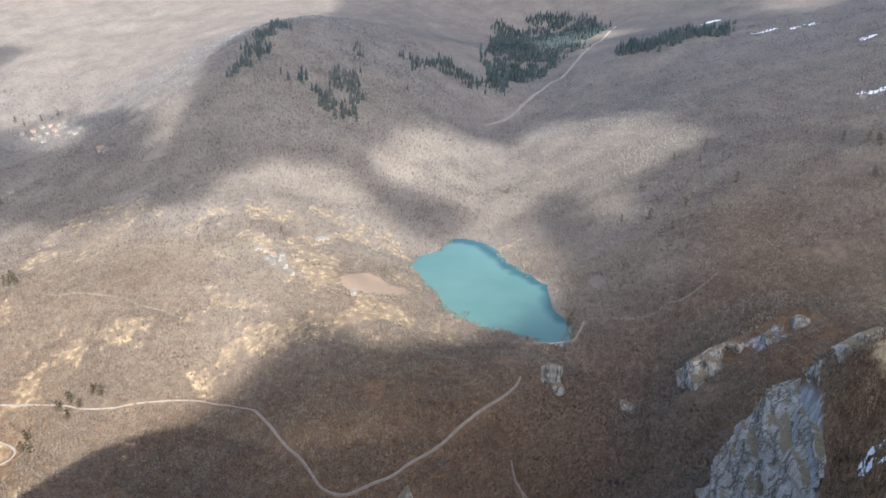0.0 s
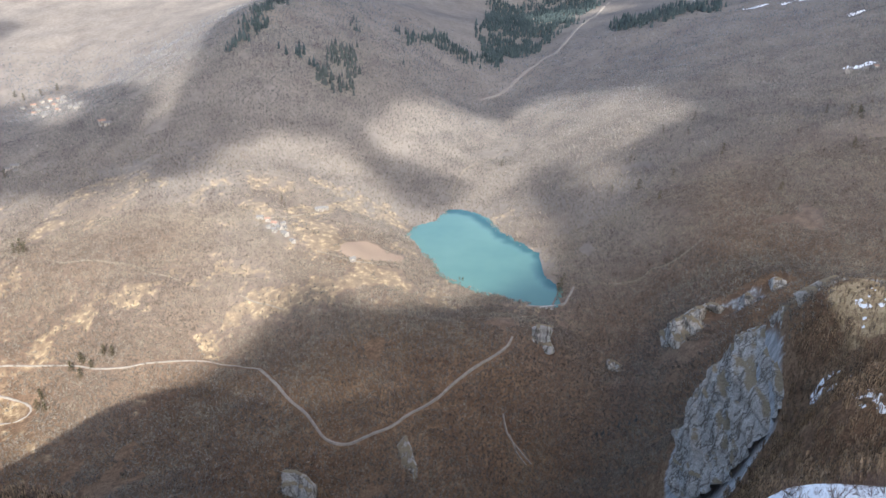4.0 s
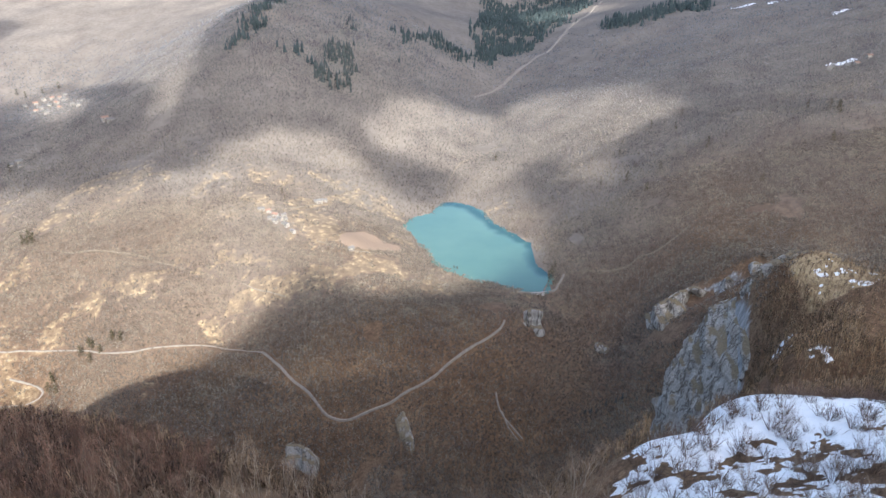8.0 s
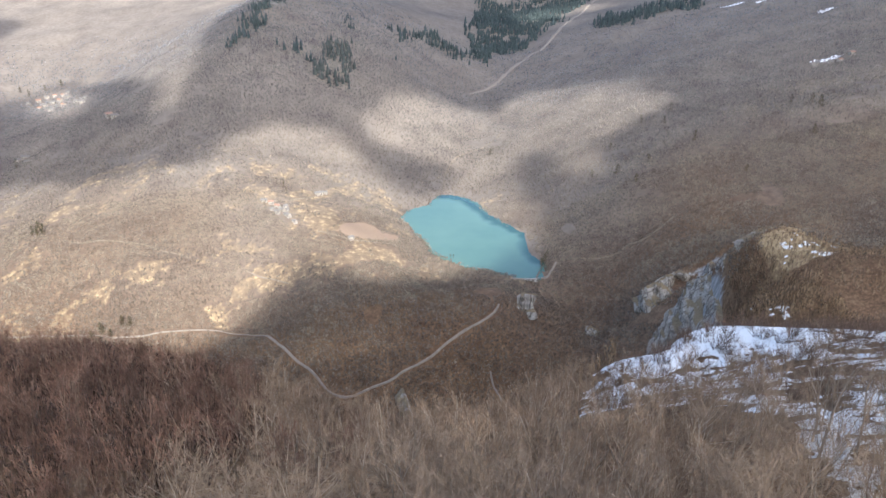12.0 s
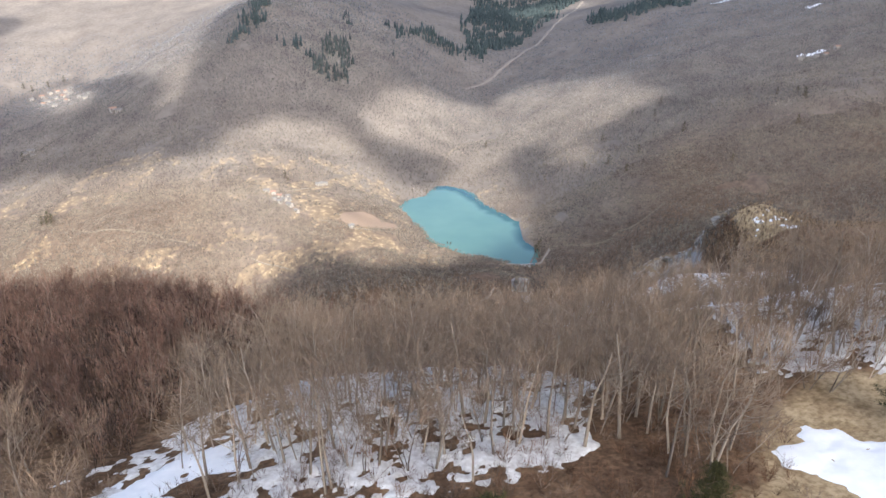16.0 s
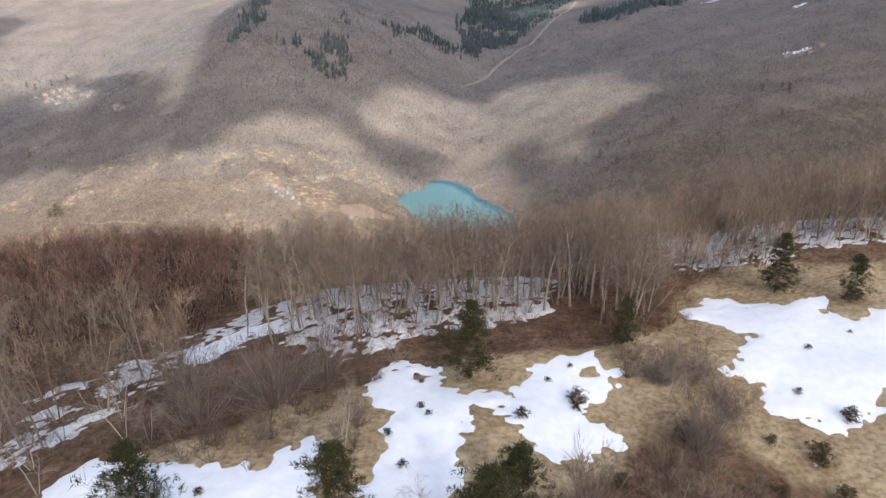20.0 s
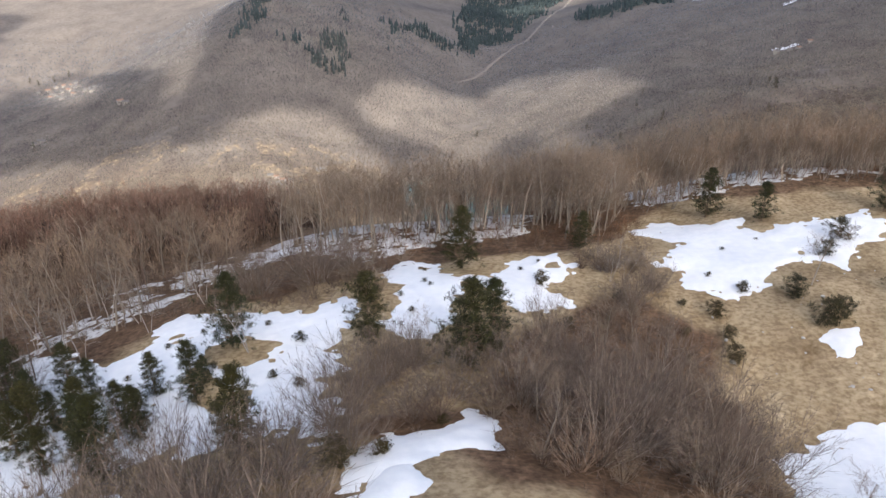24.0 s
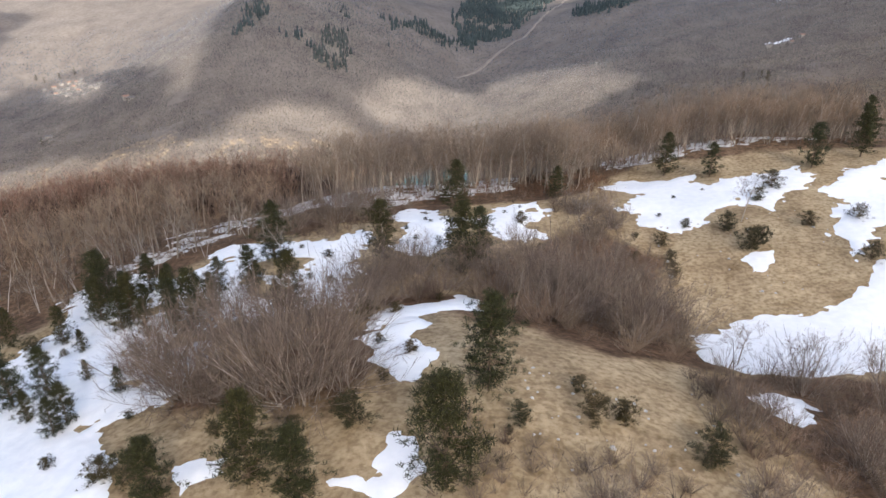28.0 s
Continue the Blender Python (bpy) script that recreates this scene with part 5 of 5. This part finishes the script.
# ---- bare rock ----
def rock_material():
    m, n, k, b = shade("limestone", 0.92, 0.2)
    streak, blotch, fine = noise_node(n, k, 0.2, 7, 0.62, (1.0, 1.0, 0.18)), noise_node(n, k, 0.09, 6, 0.6), noise_node(n, k, 0.9, 5, 0.6)
    crack = maths(n, k, "ABSOLUTE", maths(n, k, "SUBTRACT", noise_node(n, k, 0.13, 5, 0.6, (1.0, 1.0, 0.16)), 0.5))
    grey = ramp(n, k, streak, (0.28, (0.19, 0.165, 0.14)), (0.42, (0.33, 0.3, 0.262)), (0.6, (0.42, 0.388, 0.345)), (0.78, (0.5, 0.462, 0.41)))
    grey = blend(n, k, 1.0, grey, ramp(n, k, crack, (0.0, (0.3, 0.27, 0.24)), (0.05, (1.0, 1.0, 1.0))), "MULTIPLY")
    grey = blend(n, k, 1.0, grey, ramp(n, k, fine, (0.3, (0.62, 0.62, 0.62)), (0.62, (1.1, 1.1, 1.1))), "MULTIPLY")
    ochre = ramp(n, k, fine, (0.3, (0.15, 0.115, 0.075)), (0.7, (0.28, 0.22, 0.14)))
    up = n.new("ShaderNodeSeparateXYZ")
    k.new(n.new("ShaderNodeNewGeometry").outputs["Normal"], up.inputs[0])
    ledge = maths(n, k, "MULTIPLY_ADD", maths(n, k, "ADD", up.outputs["Z"], maths(n, k, "MULTIPLY", blotch, 1.1)), 6.0, -7.3)
    k.new(blend(n, k, ledge, grey, ochre), b.inputs["Base Color"])
    relief(n, k, b, maths(n, k, "ADD", maths(n, k, "MULTIPLY", fine, 0.4), streak), 0.6, 0.55)
    return m


LIMESTONE = rock_material()


def along(line, n):
    p = np.array(line, float)
    d = np.r_[0, np.cumsum(np.linalg.norm(np.diff(p, axis=0), axis=1))]
    s = np.linspace(0, d[-1], n)
    return np.stack([np.interp(s, d, p[:, k]) for k in range(3)], 1), s


def rock_face(name, crest, foot, label, cell=2.0, deep=6.0, out=2.0, seed=1, broken=0.0):
    """A broken cliff between its crest and its foot, with buttresses, cracks and ledges."""
    n = int(max(along(crest, 2)[1][-1], along(foot, 2)[1][-1]) / cell) + 2
    (a, s), (b, _) = along(crest, n), along(foot, n)
    m = int(np.linalg.norm(a - b, axis=1).max() / cell) + 2
    v = np.linspace(0, 1, m)[:, None, None]
    p = a[None] * (1 - v) + b[None] * v
    du, dv = np.gradient(p, axis=1), np.gradient(p, axis=0)
    normal = np.cross(du, dv)
    normal /= np.linalg.norm(normal, axis=2)[..., None] + 1e-9
    normal *= np.sign(-normal[..., 1:2] - 0.6 * normal[..., 0:1] + 1e-6)
    ss, zz = np.broadcast_to(s[None], p.shape[:2]).ravel(), p[..., 2].ravel()
    flute = np.abs(value_noise(ss, zz * 0.16, 15, seed)) * deep + np.abs(value_noise(ss, zz * 0.2, 6, seed + 1)) * deep * 0.6 - np.maximum(0, value_noise(ss, zz * 0.5, 24, seed + 5)) * deep * 0.8
    chip = value_noise(ss, zz * 0.5, 4.2, seed + 2) * 0.8 + value_noise(ss, zz * 0.6, 2.2, seed + 3) * 0.35
    step = (np.floor(zz / 9 + 0.5 * value_noise(ss, zz, 16, seed + 4)) % 2) * 1.6
    push = (out + deep * 0.5 - flute + chip + step).reshape(p.shape[:2])
    push = push - broken * np.clip(value_noise(ss, zz, 19, seed + 6) + 0.6 * value_noise(ss, zz, 8, seed + 7) + 0.15, 0, 1).reshape(p.shape[:2])
    edge = np.minimum(np.linspace(0, 1, n), np.linspace(1, 0, n))[None] * 14
    push = push * np.clip(edge, 0, 1) - 5 * (1 - np.clip(edge, 0, 1)) - 4 * (np.linspace(0, 1, m)[:, None] < 0.03)
    q = p + normal * push[..., None]
    i = (np.arange(m - 1)[:, None] * n + np.arange(n - 1)).ravel()
    me = mesh_of(name, q.reshape(-1, 3), np.stack([i, i + 1, i + n + 1, i + n], 1), LIMESTONE, True)
    return tagged(new(name, me), label, "cliff", kind="structure")


rock_face("rock_spur", [(163, 398, -322), (166, 393, -294), (168, 391, -277), (177, 390, -254), (189, 387, -231), (196, 375, -207), (203, 362, -188), (208, 350, -181)],
          [(160, 386, -338), (158, 374, -338), (156, 360, -335), (156, 345, -326), (160, 330, -306), (167, 318, -279), (176, 311, -246), (187, 311, -214)],
          "tall grey limestone cliff with cracks and brown ledges", 1.3, 5.0, 4.5, 401, 3.0)
rock_face("rock_crag", [(224, 642, -376), (239, 640, -367), (256, 638, -350), (272, 636, -340), (300, 634, -334), (330, 636, -313), (350, 638, -318)],
          [(226, 612, -402), (240, 606, -402), (258, 602, -396), (276, 600, -390), (305, 600, -374), (332, 604, -360), (352, 608, -352)],
          "grey limestone crag above the gorge", 1.6, 8.0, 5.0, 411, 26.0)
rock_face("rock_crag", [(92, 654, -383), (100, 652, -376), (108, 650, -377), (116, 652, -384)], [(92, 640, -398), (100, 636, -400), (109, 634, -404), (117, 638, -402)],
          "pale rock pillar beside the dam", 1.4, 5.0, 3.0, 421, 9.0)
rock_face("rock_crag", [(196, 354, -180), (210, 358, -174), (224, 361, -170), (240, 361, -173), (256, 358, -181)],
          [(198, 344, -192), (211, 347, -186), (224, 350, -181), (240, 350, -184), (256, 348, -189)], "rocky crest of the spur with dry grass", 1.6, 4.0, 1.5, 431, 10.0)
rock_face("rock_crag", [(-139, 484, -424), (-128, 478, -420), (-118, 474, -421), (-108, 468, -428)], [(-136, 474, -438), (-127, 466, -438), (-117, 462, -440), (-107, 458, -440)],
          "pale rock outcrop among bare trees", 1.6, 4.0, 2.5, 441)
rock_face("rock_crag", [(-34, 506, -402), (-28, 494, -409), (-22, 478, -418), (-20, 460, -428)], [(-42, 500, -408), (-36, 488, -416), (-30, 472, -426), (-28, 452, -436)],
          "narrow rock rib below the road", 1.6, 3.0, 2.0, 451)
rock_face("rock_crag", [(178, 664, -424), (190, 658, -428), (202, 648, -432), (212, 636, -436)], [(176, 652, -438), (187, 646, -442), (198, 636, -446), (208, 626, -448)],
          "pale rock slabs in the gorge", 1.6, 4.0, 2.0, 461, 10.0)


def stone_mesh(seed):
    rng = np.random.default_rng(seed)
    bm = bmesh.new()
    bmesh.ops.create_icosphere(bm, subdivisions=2, radius=0.5)
    for v in bm.verts:
        v.co *= 0.8 + 0.35 * noise.noise(v.co * 2.2 + Vector((seed, 0, 0)))
        v.co.z = max(v.co.z * 0.75, -0.22)
    me = bpy.data.meshes.new("stone")
    bm.to_mesh(me)
    bm.free()
    me.materials.append(PALE_STONE)
    return me


PALE_STONE = plain_material("pale stone", (0.34, 0.32, 0.29), (0.58, 0.55, 0.51), 1.5, 0.9, 0.05)
STONES = [stone_mesh(s) for s in range(4)]
stone_rng = random.Random(12)
stone_spots = [(43.6, -79.5, 1.3), (44.4, -74.5, 1.0), (44.3, -68.6, 0.8), (64, -66, 1.0), (56, -76, 0.8), (55, -79, 0.6), (58, -87, 0.8), (60, -88, 0.7), (13.5, -147, 0.9), (77, -67, 0.9)]
stone_spots += [(stone_rng.uniform(6, 27), stone_rng.uniform(-150, -133), stone_rng.uniform(0.2, 0.65)) for _ in range(46)]
stone_spots += [(stone_rng.uniform(45, 90), stone_rng.uniform(-95, -55), stone_rng.uniform(0.2, 0.5)) for _ in range(26)]
for x, y, size in stone_spots:
    ob = new("stone", stone_rng.choice(STONES))
    ob.matrix_basis = pose(x, y, float(height(x, y)[0]) + 0.1 * size, 0, 0, stone_rng.uniform(0, 360)) @ Matrix.Diagonal((size, size * stone_rng.uniform(0.6, 1), size * 0.8, 1))
    tagged(ob, "pale limestone block lying in dry grass", "stone", "stones on the pasture")

# ---- hamlets ----
PLASTER = plain_material("old plaster", (0.26, 0.23, 0.2), (0.42, 0.38, 0.33), 0.4)
TILES = plain_material("clay roof tiles", (0.27, 0.165, 0.12), (0.37, 0.24, 0.18), 0.8)
SLATE = plain_material("stone slab roof", (0.15, 0.14, 0.13), (0.25, 0.235, 0.215), 0.8)
DARK = plain_material("dark opening", (0.02, 0.02, 0.02), (0.04, 0.035, 0.03), 1.0, 0.5)
CONCRETE = plain_material("weathered concrete", (0.38, 0.36, 0.33), (0.55, 0.53, 0.5), 0.2)


def box(bm, x0, x1, y0, y1, z0, z1):
    bmesh.ops.create_cube(bm, size=1, matrix=Matrix.Translation(((x0 + x1) / 2, (y0 + y1) / 2, (z0 + z1) / 2)) @ Matrix.Diagonal((x1 - x0, y1 - y0, z1 - z0, 1)))


def mesh_from(bm, name, material):
    me = bpy.data.meshes.new(name)
    bm.to_mesh(me)
    bm.free()
    me.materials.append(material)
    return me


def house_kind(w, d, h, roof_material, label):
    root = new("house")
    tagged(root, label, "house", "houses of the hamlets")
    bm = bmesh.new()
    box(bm, -w / 2, w / 2, -d / 2, d / 2, -4, h)
    gable = [bm.verts.new(v) for v in ((-w / 2, -d / 2, h), (-w / 2, d / 2, h), (-w / 2, 0, h + d * 0.27), (w / 2, -d / 2, h), (w / 2, d / 2, h), (w / 2, 0, h + d * 0.27))]
    bm.faces.new(gable[:3])
    bm.faces.new(gable[3:])
    part_of("wall", mesh_from(bm, "wall", PLASTER), root)
    bm = bmesh.new()
    r, e, t = d * 0.27, 0.6, 0.3
    for side in (-1, 1):
        a = [bm.verts.new((sx * (w / 2 + e), side * (d / 2 + e), h - e * 0.5 + dz)) for dz in (0.05, 0.05 + t) for sx in (-1, 1)]
        c = [bm.verts.new((sx * (w / 2 + e), 0, h + r + 0.05 + dz)) for dz in (0, t) for sx in (-1, 1)]
        for quad in ((a[0], a[1], c[1], c[0]), (a[2], a[3], c[3], c[2]), (a[0], a[1], a[3], a[2]), (a[0], a[2], c[2], c[0]), (a[1], a[3], c[3], c[1])):
            bm.faces.new(quad)
    part_of("roof", mesh_from(bm, "roof", roof_material), root)
    bm = bmesh.new()
    box(bm, w * 0.2, w * 0.2 + 0.8, 0.4, 1.2, h, h + r + 1.0)
    part_of("chimney", mesh_from(bm, "chimney", PLASTER), root)
    bm = bmesh.new()
    box(bm, -0.6, 0.6, -0.06, 0.06, 0, 2.1)
    door = part_of("door", mesh_from(bm, "door", DARK), root)
    door.location = (0, -d / 2 - 0.04, 0)
    bm = bmesh.new()
    box(bm, -0.5, 0.5, -0.05, 0.05, -0.7, 0.7)
    pane = mesh_from(bm, "window", DARK)
    for x in (-w * 0.32, w * 0.32):
        for z in (1.5, h - 1.3):
            part_of("window", pane, root).location = (x, -d / 2 - 0.03, z)
    return root


HOUSES = [house_kind(11, 8, 5.5, TILES, "plastered village house under a red clay roof"),
          house_kind(9, 7, 5.0, SLATE, "old stone house under a pale slab roof"),
          house_kind(13, 8, 4.5, SLATE, "long stone barn under a pale slab roof")]
house_rng = random.Random(3)
for x, y, kind, turn in [(-233, 866, 0, 15), (-222, 858, 0, -20), (-212, 862, 1, 30), (-214, 848, 1, -35), (-205, 838, 2, -40), (-194, 829, 2, -45), (-228, 849, 1, 10), (-219, 841, 1, -15),
                         (-243, 868, 2, 5), (-208, 850, 1, 60), (-175, 924, 2, 20), (-166, 930, 1, 0), (-113, 792, 1, 25)]:
    stand(HOUSES[kind], x, y, house_rng.uniform(0.6, 0.85), turn)
for x, y in [(-940, 1554), (-924, 1570), (-913, 1588), (-895, 1591), (-874, 1588), (-867, 1600), (-884, 1521), (-870, 1532), (-858, 1540), (-887, 1504), (-834, 1452), (-783, 1462), (-753, 1432),
             (-765, 1475), (-613, 1242), (-595, 1226), (-781, 1201), (-748, 1178), (-772, 1214), (-905, 1545), (-850, 1562), (-815, 1470), (722, 1228), (735, 1221), (760, 1232), (700, 1236)]:
    stand(HOUSES[house_rng.randrange(3)], x, y, house_rng.uniform(0.75, 1.1), house_rng.uniform(-40, 40))


def dam():
    root = tagged(new("dam"), "low concrete dam holding back the lake", "dam")
    bm = bmesh.new()
    box(bm, -16, 16, -1.6, 1.6, -14, 3.4)
    part_of("dam_wall", mesh_from(bm, "dam_wall", CONCRETE), root)
    bm = bmesh.new()
    box(bm, -16, 16, -2.0, -1.7, 3.4, 4.4)
    part_of("parapet", mesh_from(bm, "parapet", PLASTER), root)
    root.matrix_basis = pose(112, 719, WATER_LEVEL, 0, 0, 14)


dam()

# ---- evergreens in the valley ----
# Needles lightened and blued: distance haze is in the colour.
HAZY_FIRS = needle_material("haze-tinted evergreen", (0.045, 0.056, 0.06), (0.085, 0.097, 0.1))


def evergreens(outline, gap, tall, label, seed):
    o = np.array(outline, float)
    x, y = scatter(o[:, 0].min() - 10, o[:, 0].max() + 10, o[:, 1].min() - 10, o[:, 1].max() + 10, gap, seed)
    ok = inside(x + 12 * value_noise(x, y, 30, seed) + 30 * value_noise(x, y, 75, seed + 3), y + 12 * value_noise(x, y, 30, seed + 1) + 30 * value_noise(x, y, 75, seed + 4), outline) > -0.05 + 0.3 * lattice(np.floor(x * 3), np.floor(y * 3), seed)
    ok &= value_noise(x, y, 22, seed + 2) > -0.3
    kinds = []
    for k in range(3):
        rng = np.random.default_rng(seed + k)
        v, f = [], []
        for lo, hi, r in ((0.02, 0.62, 0.24), (0.3, 0.85, 0.18), (0.55, 1.0, 0.12)):
            n = len(v)
            for j in range(6):
                a = j * 1.0472 + rng.uniform(-0.3, 0.3)
                q = r * rng.uniform(0.6, 1.3)
                v.append((math.cos(a) * q * tall, math.sin(a) * q * tall, (lo + rng.uniform(-0.03, 0.08)) * tall))
            v.append((0, 0, hi * tall))
            f += [(n + j, n + (j + 1) % 6, n + 6) for j in range(6)]
        kinds.append((np.array(v), np.array(f)))
    return merged("evergreen_wood", kinds, x[ok], y[ok], 0.6, 1.2, label, seed + 5, HAZY_FIRS)


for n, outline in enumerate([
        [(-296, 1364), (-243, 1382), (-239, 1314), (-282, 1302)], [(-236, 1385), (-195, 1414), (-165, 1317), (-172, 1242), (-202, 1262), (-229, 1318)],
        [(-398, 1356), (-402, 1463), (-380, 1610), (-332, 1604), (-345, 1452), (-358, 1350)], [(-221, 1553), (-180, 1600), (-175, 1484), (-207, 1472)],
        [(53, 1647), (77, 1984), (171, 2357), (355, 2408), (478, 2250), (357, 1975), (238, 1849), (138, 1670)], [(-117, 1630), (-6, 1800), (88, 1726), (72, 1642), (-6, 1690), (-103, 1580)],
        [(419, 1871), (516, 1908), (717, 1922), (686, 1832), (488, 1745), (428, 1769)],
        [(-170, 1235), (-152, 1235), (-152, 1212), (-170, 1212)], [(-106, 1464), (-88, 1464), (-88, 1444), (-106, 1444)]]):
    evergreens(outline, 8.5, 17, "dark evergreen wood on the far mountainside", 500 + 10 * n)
evergreens([(128, 552), (164, 562), (195, 545), (190, 535), (150, 540)], 4.5, 7, "dark evergreen scrub in the gorge", 640)
FAR_PINES = [pine_kind(s, 10, 2.6, 130, "dark evergreen standing alone among bare woods", 0.08, 0.6) for s in (8, 9)]
for x, y, tall in [(410, 1138, 15), (390, 956, 18), (274, 940, 18), (316, 929, 15), (285, 879, 15), (355, 1118, 14), (386, 1090, 14), (553, 1012, 15), (568, 979, 17), (566, 948, 18), (572, 965, 15),
                   (529, 885, 16), (416, 826, 13), (101, 1170, 14), (243, 966, 12), (287, 1043, 12), (-568, 848, 14), (-559, 850, 17), (-548, 840, 15), (-555, 838, 12), (-411, 657, 15),
                   (-402, 665, 16), (-397, 648, 14), (-377, 668, 15), (-365, 663, 14), (-388, 657, 12), (-435, 621, 14), (-436, 633, 15), (-424, 616, 12), (139, 764, 12), (146, 778, 13),
                   (151, 790, 10), (142, 770, 10), (20, 796, 7), (24, 794, 7), (-225, 920, 10), (-218, 905, 8), (-930, 1620, 16), (-900, 1640, 18), (-960, 1600, 16), (-985, 1610, 16), (-760, 1160, 20)]:
    stand(pine_rng.choice(FAR_PINES), x, y, tall / 10, pine_rng.uniform(0, 360))
